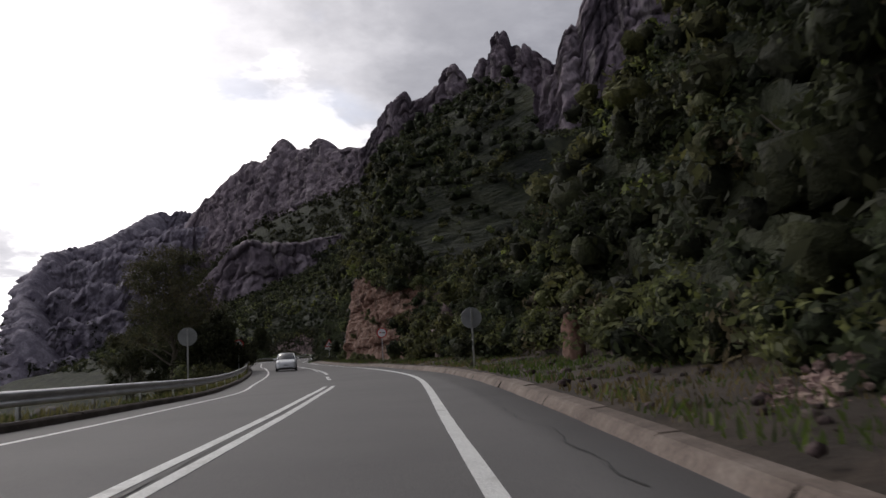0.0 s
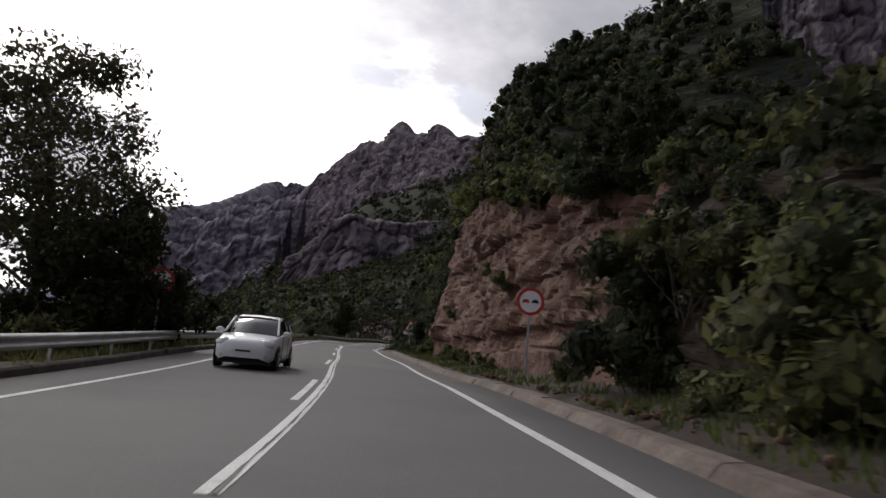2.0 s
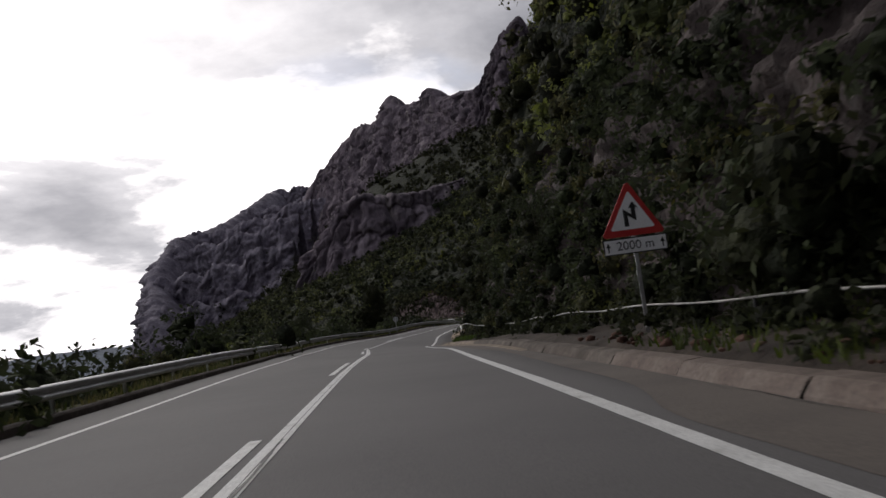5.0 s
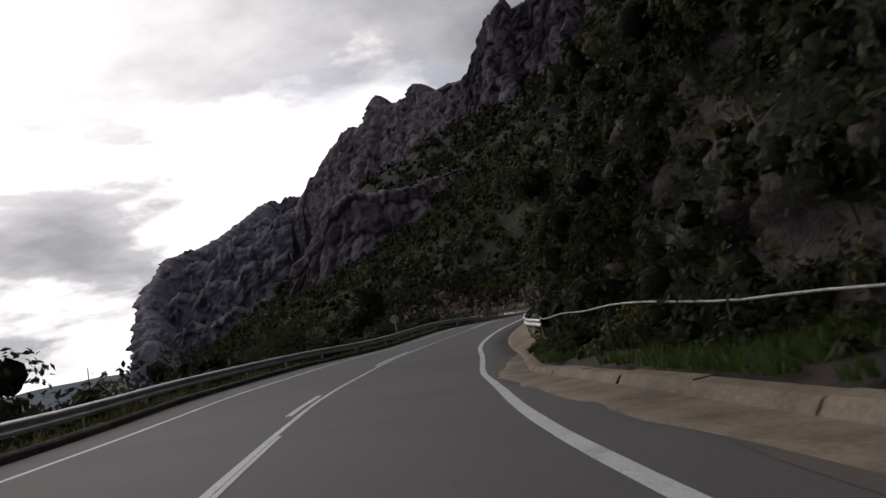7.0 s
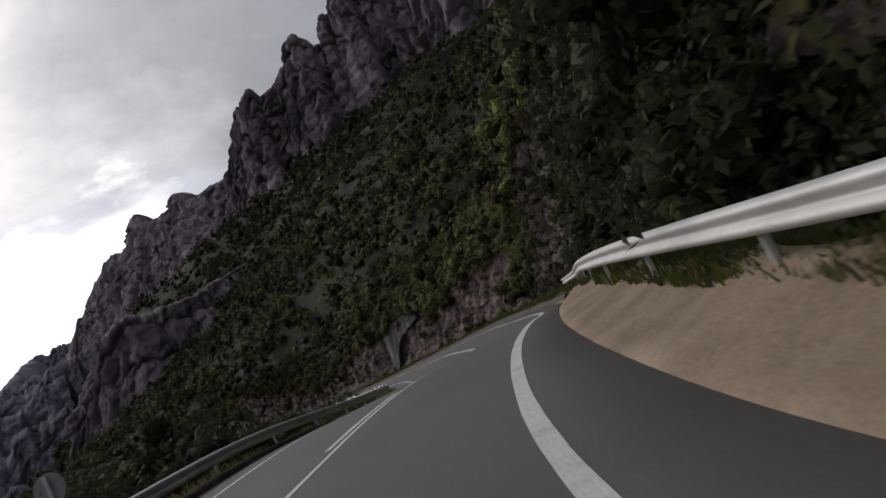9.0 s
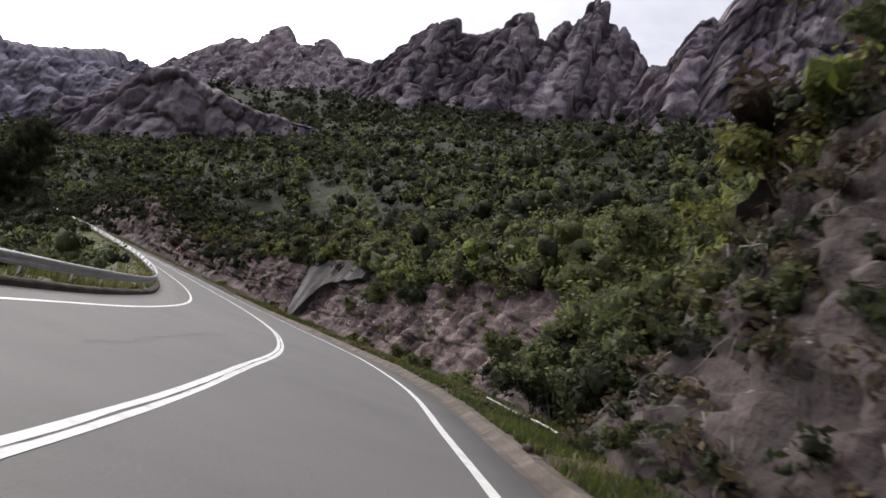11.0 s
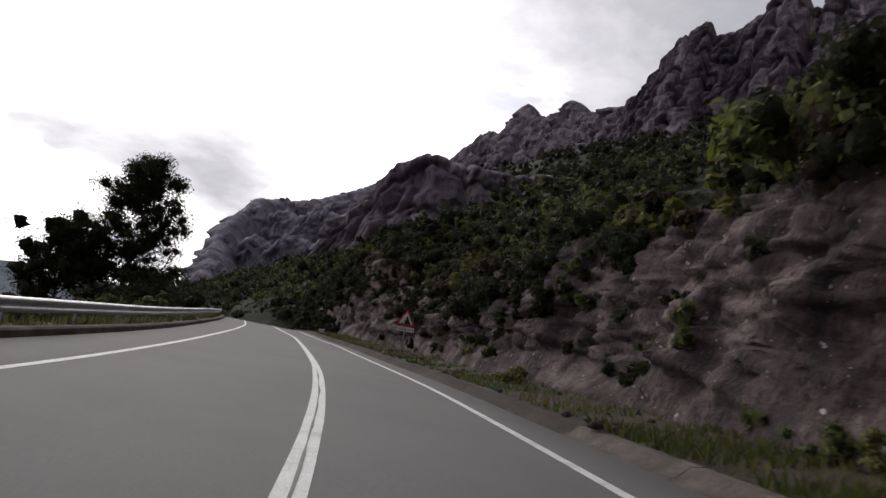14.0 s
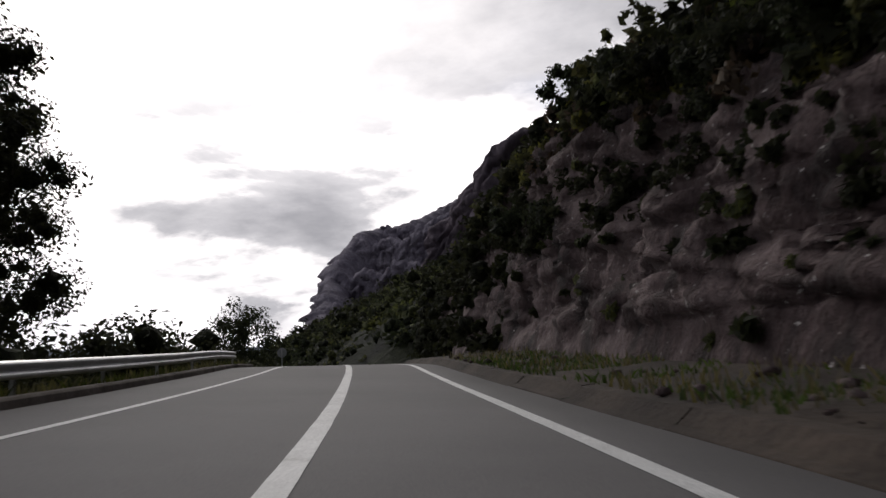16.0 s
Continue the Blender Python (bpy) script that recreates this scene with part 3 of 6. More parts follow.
# ---- near slope, right ----
def slope_profile(ys, cols_verge=5, cols_cut=64, cols_steep=40, cols_top=14):
    """Columns of (offset, height, zone): 0 verge, 1 rock cut, 2 steep slope, 3 upper slope."""
    e, c, h = edge_r(ys) + 0.42 + apron_w(ys), cut_off(ys), cut_h(ys)
    lean = np.tan(np.radians(cut_lean(ys)))
    run = 1 / np.tan(np.radians(steep_deg(ys)))
    rise = steep_rise(ys)
    out = []
    for k in range(cols_verge):
        t = k / cols_verge
        out.append((e + (c - e) * t, VERGE_H + 0.25 * t * t - (0.2 if k == 0 else 0), 0))
    for k in range(cols_cut):
        t = k / cols_cut
        out.append((c + h * t * lean, VERGE_H + 0.25 + h * t, 1))
    for k in range(cols_steep):
        t = k / cols_steep
        out.append((c + h * lean + rise * t * run, VERGE_H + 0.25 + h + rise * t, 2))
    for k in range(cols_top):
        t = (k / (cols_top - 1)) ** 1.3
        out.append((c + h * lean + rise * run + 24 * t, VERGE_H + 0.25 + h + rise + 24 * top_rise(ys) * t, 3))
    return out


SY = np.r_[np.arange(-175, -90, 0.6), np.arange(-90, -16, 0.25), np.arange(-16, 90, 0.5), np.arange(90, 225, 0.3), np.arange(225, 320.1, 0.8)]
cols = slope_profile(SY)
SLOPE = np.stack([at(SY, o, h) for o, h, z in cols], 1)
zone = np.array([z for _, _, z in cols])
RX, RY = right_of(SY)
flat = SLOPE.reshape(-1, 3)
zflat = np.tile(zone, len(SY))
# strata: ledges that stick out, blocks between joints, then grain
hgt = flat[:, 2] - np.repeat(track_z(SY), len(cols))
yy = np.repeat(SY, len(cols))


def hash01(*ks):
    h = np.zeros(np.shape(ks[0]), np.int64)
    for n, k in enumerate(ks):
        h = h * 73856093 + np.asarray(k, np.int64) * (19349663 + 83492791 * n)
        h = (h ^ (h >> 11)) * 1274126177 & 0x7FFFFFFFFF
    return ((h >> 7) & 0xFFFF) / 65535.0


def ledges(y, h, thick, length, seed):
    """Bedded rock: courses of uneven thickness, broken into blocks that stand out by different amounts."""
    hw = h + 0.25 * fbm(np.stack([y * 0.10, h * 0.12, y * 0 + seed], 1), 3, 0.5, seed) + 0.02 * y
    hw = hw / thick + 0.55 * vnoise(np.stack([y * 0, y * 0, hw / thick * 0.7], 1), seed + 2)
    lay = np.floor(hw)
    yl = y / (length * (0.5 + 1.2 * hash01(lay, lay * 0 + seed))) + 9 * hash01(lay, lay * 0 + seed + 5) + 0.35 * vnoise(np.stack([y * 0.8, h * 1.1, y * 0 + 2], 1), seed + 7)
    blk = np.floor(yl)
    stand = 0.55 * hash01(lay, lay * 0 + seed + 1) + 0.45 * hash01(lay, blk, blk * 0 + seed)
    tilt = (hash01(lay, blk, blk * 0 + seed + 3) - 0.5) * (yl - blk - 0.5)
    joint = np.minimum(np.abs(hw - np.round(hw)) * thick, np.abs(yl - np.round(yl)) * length)
    return stand - 0.5 + 0.7 * tilt - 0.22 * np.exp(-(joint / 0.07) ** 2)


red = np.clip((yy + 73) / 6, 0, 1) * np.clip((-31 - yy) / 4, 0, 1)
strata = ledges(yy, hgt, 1.15, 3.4, 21)
blocks = ledges(yy, hgt, 0.42, 0.9, 31)
ribs = 0.6 - np.abs(vnoise(np.stack([yy * 0.55 + 0.25 * hgt, hgt * 0.14, yy * 0], 1), 35)) - 0.8 * np.abs(vnoise(np.stack([yy * 1.3, hgt * 0.35, yy * 0 + 3], 1), 36))
massive = ledges(yy + 0.35 * hgt, hgt + 0.6 * np.sin(yy * 0.11) + 0.06 * yy, 1.9, 2.2, 33)
tall = ledges(yy - 0.3 * hgt, hgt + 0.05 * yy, 1.3, 0.75, 37)
chunk = ledges(yy + 0.5 * hgt, hgt - 0.2 * yy, 0.75, 1.1, 39)
grain = fbm(flat * 0.8, 3, 0.55, 41)
bulge = fbm(flat * 0.16, 3, 0.5, 51)
disp = np.where(zflat == 1, red * (0.62 * strata + 0.20 * blocks + 0.14 * ribs) + (1 - red) * (0.70 * massive + 0.55 * tall + 0.36 * chunk + 0.40 * ribs) + 0.28 * grain + (0.35 + 0.15 * red) * bulge, 0)
disp = np.where(zflat == 2, 0.9 * bulge + 0.35 * grain, disp)
disp = np.where(zflat == 3, 0.6 * bulge, disp)
foot = np.clip(hgt - 0.55, 0, 1.0)
disp = disp * np.where(zflat > 0, foot, 0)
flat = flat.copy()
flat[:, 0] += disp * -np.repeat(RX, len(cols))
flat[:, 1] += disp * -np.repeat(RY, len(cols))
flat[:, 2] += np.where(zflat == 0, 0.05 * grain, 0) + np.where(zflat >= 2, 0.25 * grain, 0)
SLOPE = flat.reshape(len(SY), len(cols), 3)


def slope_piece(name, j0, j1, i0, i1, mat, label, category, smooth=False):
    v = SLOPE[i0:i1, j0:j1].reshape(-1, 3)
    return tagged(mesh_object(name, v, grid_faces(i1 - i0, j1 - j0), mat, smooth), label, category, kind="structure")


J1 = int(np.searchsorted(zone, 1))
J2 = int(np.searchsorted(zone, 2))
J3 = int(np.searchsorted(zone, 3))


def iy(y):
    return int(np.searchsorted(SY, y))


slope_piece("verge", 0, J1 + 1, 0, len(SY), SOIL, "narrow verge of soil, grass and fallen stones", "verge")
slope_piece("rock_face", J1, J2 + 1, 0, iy(-71) + 1, SOIL, "dark earthy bank under hanging shrubs", "bank")
slope_piece("rock_face", J1, J2 + 1, iy(-71), iy(-33) + 1, ROCK_RED, "tall red sandstone road cut with ledges", "rock face")
slope_piece("rock_face", J1, J2 + 1, iy(-33), iy(104) + 1, ROCK_DARK, "dark grey-brown rock wall with roots", "rock face", True)
slope_piece("rock_face", J1, J2 + 1, iy(104), len(SY), ROCK_GREY, "reddish-grey conglomerate road cut with pale pebbles", "rock face", True)
slope_piece("hillside", J2, len(cols), 0, len(SY), SCRUB, "steep slope of near-black green ground under dense scrub", "hillside")


# ---- kerbs and gutters ----
def kerb_profile(y):
    r = edge_r(y)
    return [(r - 0.02, -0.05), (r, 0.012), (r + 0.03, 0.055), (r + 0.10, 0.15), (r + 0.15, 0.18), (r + 0.40, 0.20), (r + 0.46, 0.0)]


def low_kerb_profile(y):
    r = edge_r(y)
    return [(r - 0.10, -0.02), (r - 0.08, 0.008), (r + 0.08, 0.04), (r + 0.20, 0.14), (r + 0.28, 0.22), (r + 0.50, 0.25), (r + 0.56, 0.0)]


def kerb_run(name, y0, y1, prof, mat, label, piece=3.0, gap=0.03):
    k = 0
    y = y0
    while y < y1 - 0.5:
        ys = np.linspace(y + gap / 2, min(y + piece, y1) - gap / 2, 5)
        o = prof(ys)
        jog = 0.02 * math.sin(k * 2.7) + 0.015 * math.sin(k * 7.1)
        v = np.stack([at(ys, a + jog, b + (jog * 0.5 if b > 0 else 0)) for a, b in o], 1)
        tagged(mesh_object(name, v.reshape(-1, 3), grid_faces(len(ys), len(o)), mat, False), label, "kerb", "kerb stones beside the rock slope", "structure")
        y += piece
        k += 1


kerb_run("kerb", -145, -16, kerb_profile, KERB_CONCRETE, "worn sloping concrete kerb, stained grey-brown")
kerb_run("kerb", -16, 8, kerb_profile, CONCRETE, "dirty brown concrete kerb half buried in soil")
kerb_run("kerb", 8, 39.8, kerb_profile, KERB_SAND, "sandy brown concrete kerb, cracked, under grass")
gutter_w = curve_fn([(-10, 0.12), (4, 0.45), (14, 0.85), (24, 1.0), (33, 0.9), (38, 0.5), (40.5, 0.06), (44, 0.05)])
gys = np.arange(-8, 40.5, 0.5)
gw = gutter_w(gys) * (1 + 0.10 * vnoise(np.stack([gys * 0.9, gys * 0, gys * 0 + 2], 1), 97))
tagged(ribbon("gutter", gys, lambda y: [(edge_r(y) - gw - 0.03, -0.02 + 0 * y), (edge_r(y) - gw, 0.012 + 0 * y), (edge_r(y) - 0.5 * gw, 0.016 + 0 * y), (edge_r(y) + 0.03, 0.03 + 0 * y)], KERB_SAND), "dusty sand-coloured concrete gutter strip, cracked along its edge", "gutter", kind="structure")
kerb_run("gutter", 78, 166, low_kerb_profile, CONCRETE, "shallow concrete gutter under grass", 4.0)


def left_kerb_profile(y):
    l = edge_l(y)
    return [(l - 0.32, -0.1), (l - 0.30, 0.13), (l - 0.26, 0.16), (l - 0.06, 0.16), (l - 0.02, 0.12), (l + 0.0, -0.03)]


kerb_run("low_kerb", -150, 230, left_kerb_profile, CONCRETE, "low concrete kerb under the guard rail", 5.0)
kerb_run("gutter", 166, 240, low_kerb_profile, SOIL, "shallow gutter buried under brown soil", 4.0)
# sand-coloured concrete apron inside the bend
ays = np.arange(38.0, 84, 0.4)


def apron_profile(y):
    """Rises unevenly from the asphalt to the soil behind the rail, cracked into slabs along its length."""
    r, w = edge_r(y) - 0.05, apron_w(y) + 0.25
    lump = 0.05 * fbm(np.stack([y * 0.5, y * 0, y * 0 + 4], 1), 3, 0.6, 95)
    wide = w * (1 + 0.22 * vnoise(np.stack([y * 0.45, y * 0, y * 0 + 8], 1), 96))
    out = [(r - 0.03, -0.05 + 0 * y), (r, 0.02 + 0 * y)]
    for q, h in ((0.12, 0.07), (0.3, 0.11), (0.5, 0.17), (0.7, 0.26), (0.88, 0.36), (1.0, 0.40), (1.12, 0.2)):
        out.append((r + wide * q, h * np.clip(w, 0.3, 1.3) / 1.1 + lump * min(1, q * 2)))
    return out


tagged(ribbon("apron", ays, apron_profile, SAND_CONCRETE), "sand-coloured concrete apron at the bend", "apron", kind="structure")


# ---- left verge and the ground to the horizon ----
LY = np.arange(-190, 330, 1.0)


def left_profile(y):
    l = edge_l(y) - 0.28
    drop = [(0, 0.02), (0.7, 0.05), (1.5, -0.05), (2.5, -0.45), (4, -1.1), (6, -2.0), (9, -3.4), (13, -5.2), (19, -7.8), (27, -11.2)]
    return [(l - a, b + 0 * y) for a, b in drop]


cl = left_profile(LY)
lv = np.stack([at(LY, o, h) for o, h in cl][::-1], 1).reshape(-1, 3)
lv[:, 2] += 0.18 * fbm(lv * 0.5, 3, 0.5, 61) * np.tile(np.array([1, 1, 1, 1, 1, 1, 0.8, 0.4, 0.2, 0.0]), len(LY))
tagged(mesh_object("left_verge", lv, grid_faces(len(LY), len(cl)), TURF), "grassy outer verge dropping to the valley", "verge", kind="structure")

gx = np.concatenate([-np.geomspace(4600, 720, 14), np.arange(-700, 701, 14.0), np.geomspace(740, 4600, 12)])
gy = np.concatenate([-np.geomspace(4600, 310, 12), np.arange(-294, 1701, 14.0), np.geomspace(1760, 4800, 12)])
GX, GY = np.meshgrid(gx, gy)
gp = np.stack([GX.ravel(), GY.ravel()], 1)
gz = ground_z(gp[:, 0], gp[:, 1])
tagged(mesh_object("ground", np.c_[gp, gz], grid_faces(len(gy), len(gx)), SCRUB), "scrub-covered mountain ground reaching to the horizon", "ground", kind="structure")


CRAG_FACES = []


# ---- crags: walls of rounded conglomerate pillars ----
def pillars(u, width, seed, warp=0.0):
    """Uneven cells along u: how round the cell is at each place (0 in the cleft, 1 on its axis), and a number of the cell."""
    q = u / width + 0.32 * vnoise(np.stack([u / width * 0.8, u * 0 + 3.7, u * 0 + seed], 1), seed) + warp
    i = np.floor(q)
    s = (q - i) * 2 - 1
    return np.sqrt(np.clip(1 - np.abs(s) ** 2.4, 0, 1)), i


def dome_tops(z, step, r):
    """Round every peak of a crest line into a dome of radius r, and leave the clefts between sharp."""
    n = max(1, int(r / step))
    p = np.pad(z, n, "edge")
    return np.max([p[n + k:n + k + len(z)] + math.sqrt(max(r * r - (k * step) ** 2, 0)) - r for k in range(-n, n + 1)], axis=0)


def crag(name, crest, lean, mat, seed, label, furrow=7.0, rows=70, step=1.6, back=40.0, bump=4.0, deepest=420.0, ribs_=1.0, rough=0.24, even=0.0):
    """crest: (x, y, z) along the top. The wall faces the valley, leans back, stands in the ground, and is broken into tiers of rounded pillars."""
    c = np.array(crest, float)
    seg = np.r_[0, np.cumsum(np.linalg.norm(np.diff(c[:, :2], axis=0), axis=1))]
    u = np.arange(0, seg[-1], step)
    fx, fy, fz = (np.interp(u, seg, c[:, k]) for k in range(3))
    k = max(3, int(6 / step)) | 1
    ker = np.hanning(k + 2)[1:-1]
    ker /= ker.sum()
    sx, sy = (np.convolve(np.pad(a, k // 2, "edge"), ker, "valid") for a in (fx, fy))
    top, cell = pillars(u, furrow * 1.15, seed)
    lift = hash01(cell, cell * 0 + seed) - 0.45
    sz = dome_tops(fz, step, furrow * 0.42) + bump * (1.15 * top - 0.95 + 1.0 * lift)
    sz = sz + 0.35 * bump * (np.sqrt(np.abs(vnoise(np.stack([u * 0.3, u * 0, u * 0 + seed], 1), seed + 11))) - 0.5)
    tx, ty = np.gradient(sx), np.gradient(sy)
    n = np.hypot(tx, ty)
    nx, ny = ty / n, -tx / n                       # towards the valley
    flip = np.sign(np.mean(-ny + -0.3 * nx)) or 1
    nx, ny = nx * flip, ny * flip
    if even:                                       # one steady facing along a bent crest
        w = int(even / step)
        nx, ny = (np.convolve(np.pad(a, w, "edge"), np.ones(2 * w + 1) / (2 * w + 1), "valid") for a in (nx, ny))
        n = np.hypot(nx, ny)
        nx, ny = nx / n, ny / n
    out = []
    tl = math.tan(radians(lean))
    fd = np.full(len(u), 40.0)
    for _ in range(8):
        fd = np.clip(sz - ground_z(sx + nx * fd * tl, sy + ny * fd * tl) + 12, 20, deepest)
    fd = np.convolve(np.pad(fd, 10, "edge"), np.ones(21) / 21, "valid")
    prof = np.r_[np.linspace(0, 1, rows), 1 + np.linspace(0.08, 1.0, 12)]
    for t in prof:
        if t <= 1:
            drop = 1 - t
            z = sz - fd * drop
            cap = 5.0 * max(0.0, (t - 0.93) / 0.07) ** 2
            o = fd * drop * tl - cap
        else:
            q = t - 1
            z = sz - q * q * fd * 0.9 - 2.0 * q
            o = -5.0 - back * q + 0 * u
        out.append(np.stack([sx + nx * o, sy + ny * o, z], -1))
    v = np.stack(out, 1)
    p = v.reshape(-1, 3)
    uu = np.repeat(u, len(prof))
    below = np.repeat(sz, len(prof)) - p[:, 2]
    # tiers: broken ledges across the wall, each tier with pillars of its own
    high = furrow * 2.7
    tq = below / high + 0.9 * fbm(np.stack([uu / (furrow * 9), uu * 0, uu * 0 + seed], 1), 3, 0.5, seed + 3) + 0.12 * vnoise(np.stack([uu / furrow, below / high, uu * 0], 1), seed + 5)
    tier = np.floor(tq)
    tv = tq - tier
    shift_ = hash01(tier, tier * 0 + seed)
    sway = furrow * 0.9 * fbm(np.stack([uu / (furrow * 3.2), below / (furrow * 2.4), uu * 0 + 2], 1), 3, 0.55, seed + 7)
    big, ib = pillars(uu + sway, furrow * 2.0, seed + 1, 0.35 * shift_ + 0.10 * tv)
    mid, im = pillars(uu + 1.2 * sway, furrow * 1.0, seed + 2, 3.1 * shift_)
    small, ism = pillars(uu + 1.5 * sway, furrow * 0.42, seed + 4, 5.3 * shift_)
    shoulder = np.sqrt(np.clip(1 - np.abs(2 * tv - 1) ** 5, 0, 1))
    stand = hash01(ib, tier, ib * 0 + seed) - 0.5
    stand2 = hash01(im, tier, im * 0 + seed + 2) - 0.5
    fine = fbm(p * 0.13, 4, 0.55, seed + 4)
    coarse = fbm(p / (furrow * 1.7), 5, 0.6, seed + 8)
    crease = 0.5 - np.abs(vnoise(p / (furrow * 1.1) + 3.3, seed + 9)) - 0.6 * np.abs(vnoise(p / (furrow * 0.5), seed + 10))
    d = ribs_ * furrow * (0.80 * big + 0.30 * mid + 0.10 * small + 0.75 * stand + 0.30 * stand2 + 0.55 * shoulder - 1.5) + furrow * rough * fine + (1 - ribs_) * furrow * (1.0 * coarse + 0.7 * crease + 0.7 * shoulder)
    tt = np.tile(prof, len(u))
    d = d * np.clip((1.02 - tt) * 12, 0.10, 1)
    p = p + np.stack([np.repeat(nx, len(prof)) * d, np.repeat(ny, len(prof)) * d, 0.3 * fine], 1)
    CRAG_FACES.append((p.reshape(len(u), len(prof), 3), rows, step, seed))
    return tagged(mesh_object(name, p, grid_faces(len(u), len(prof)), mat, True), label, "mountain", "mountain crags", "structure")


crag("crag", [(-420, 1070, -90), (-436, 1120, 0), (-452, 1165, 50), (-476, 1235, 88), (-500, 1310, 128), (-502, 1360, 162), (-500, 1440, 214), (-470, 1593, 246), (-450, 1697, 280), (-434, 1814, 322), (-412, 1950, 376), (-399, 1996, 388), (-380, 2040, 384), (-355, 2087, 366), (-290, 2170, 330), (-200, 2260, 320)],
     6, CRAG_HAZED, 101, "far grey rock wall with a rounded summit, pale violet haze in its colour", 20.0, 60, 4.0, 120, 3.5, 300.0, 0.35, 0.5, 240.0)
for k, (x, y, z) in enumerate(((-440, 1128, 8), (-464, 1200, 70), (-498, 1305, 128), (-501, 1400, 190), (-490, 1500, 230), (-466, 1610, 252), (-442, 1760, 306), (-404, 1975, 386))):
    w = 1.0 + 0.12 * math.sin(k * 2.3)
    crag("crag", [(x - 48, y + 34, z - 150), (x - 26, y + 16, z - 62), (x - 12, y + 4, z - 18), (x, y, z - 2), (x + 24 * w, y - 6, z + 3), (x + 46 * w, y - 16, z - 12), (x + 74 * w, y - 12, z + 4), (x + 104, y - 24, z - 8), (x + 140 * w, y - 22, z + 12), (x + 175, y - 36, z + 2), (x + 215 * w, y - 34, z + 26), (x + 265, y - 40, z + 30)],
         11, CRAG_HAZED, 111 + k, "grey buttress of the far rock wall, pale violet haze in its colour", 12.0, 80, 2.2, 40, 4.5, 230.0, 0.75, 0.4)
crag("crag", [(-320, 1560, -60), (-300, 1590, 90), (-282, 1640, 246), (-247, 1690, 334), (-228, 1704, 370), (-182, 1610, 388), (-125, 1493, 402), (-95, 1434, 386), (-62, 1358, 379), (-56, 1330, 394), (-48, 1308, 397), (-41, 1292, 390), (-27, 1265, 366), (5, 1188, 346), (14, 1150, 349), (20, 1130, 350), (27, 1112, 340), (41, 1082, 316), (67, 976, 293), (78, 929, 277), (100, 910, 262)],
     20, CRAG, 202, "grey rock wall crowned by rounded domes", 14.0, 130, 2.0, 100, 6.0, 420.0, 0.75, 0.3)
crag("crag", [(58, 885, 215), (74, 853, 256), (98, 835, 291), (111, 823, 312), (120, 819, 307), (124, 815, 323), (129, 812, 324), (136, 809, 310), (157, 798, 317), (173, 787, 328), (181, 780, 345), (190, 775, 346), (201, 770, 329), (214, 764, 323), (218, 759, 348), (223, 755, 349), (228, 752, 336), (232, 746, 360), (235, 742, 375), (244, 736, 377), (250, 733, 357), (265, 727, 354), (287, 717, 335), (315, 705, 312), (350, 700, 300)],
     15, CRAG, 303, "high grey-pink massif with tall stone fingers", 11.0, 150, 1.3, 90, 4.0)
crag("crag", [(246, 606, 250), (262, 586, 285), (268, 581, 312), (274, 579, 317), (280, 578, 306), (288, 576, 338), (310, 572, 376), (350, 560, 400), (410, 550, 420), (480, 540, 430)],
     13, CRAG, 404, "grey-pink rock tower above the wood", 11.0, 110, 1.5, 90, 4.0)
crag("crag", [(-95, 536, 56), (-78, 528, 68), (-65, 521, 82), (-58, 518, 90), (-46, 516, 95), (-34, 517, 93), (-14, 524, 92), (10, 538, 96), (36, 556, 104)],
     24, CRAG, 505, "low reddish-grey crag in the scrub", 8.0, 70, 1.0, 30, 2.0, 120.0)

# ---- plants ----
rng = np.random.default_rng(7)


def leaf_cloud(centres, radii, count, size, rnd, shell=0.35, up=0.25, lengthen=1.7):
    """Leaves as small folded diamonds on the shells of clumps: vertices and quads."""
    centres, radii = np.asarray(centres, float), np.asarray(radii, float)
    w = (radii.prod(1)) ** (2 / 3)
    k = rnd.choice(len(centres), count, p=w / w.sum())
    d = rnd.normal(size=(count, 3))
    d /= np.linalg.norm(d, axis=1)[:, None]
    r = 1 - shell * rnd.random(count) ** 1.5
    p = centres[k] + d * radii[k] * r[:, None]
    n = d * 0.7 + rnd.normal(size=(count, 3)) * 0.6 + np.array([0, 0, up])
    n /= np.linalg.norm(n, axis=1)[:, None]
    a = np.cross(n, rnd.normal(size=(count, 3)))
    a /= np.linalg.norm(a, axis=1)[:, None]
    b = np.cross(n, a)
    s = size * (0.6 + 0.8 * rnd.random(count))[:, None]
    v = np.stack([p - a * s * lengthen * 0.5, p + b * s * 0.42 + n * s * 0.12, p + a * s * lengthen * 0.5, p - b * s * 0.42 + n * s * 0.12], 1)
    return v.reshape(-1, 3), np.arange(count * 4).reshape(-1, 4)


def blob(centre, radius, seed, rows=7, cols=10):
    """A lumpy dark inside for a clump."""
    u, v = np.meshgrid(np.linspace(0.02, math.pi - 0.02, rows), np.linspace(0, 2 * math.pi, cols, endpoint=False), indexing="ij")
    d = np.stack([np.sin(u) * np.cos(v), np.sin(u) * np.sin(v), np.cos(u)], -1).reshape(-1, 3)
    k = 1 + 0.35 * vnoise(d * 1.7 + seed * 3.1, seed)
    i = np.arange(rows - 1)[:, None] * cols + np.arange(cols)[None, :]
    j = np.arange(rows - 1)[:, None] * cols + (np.arange(cols)[None, :] + 1) % cols
    f = np.stack([i, i + cols, j + cols, j], -1).reshape(-1, 4)
    return np.asarray(centre) + d * np.asarray(radius) * k[:, None], f


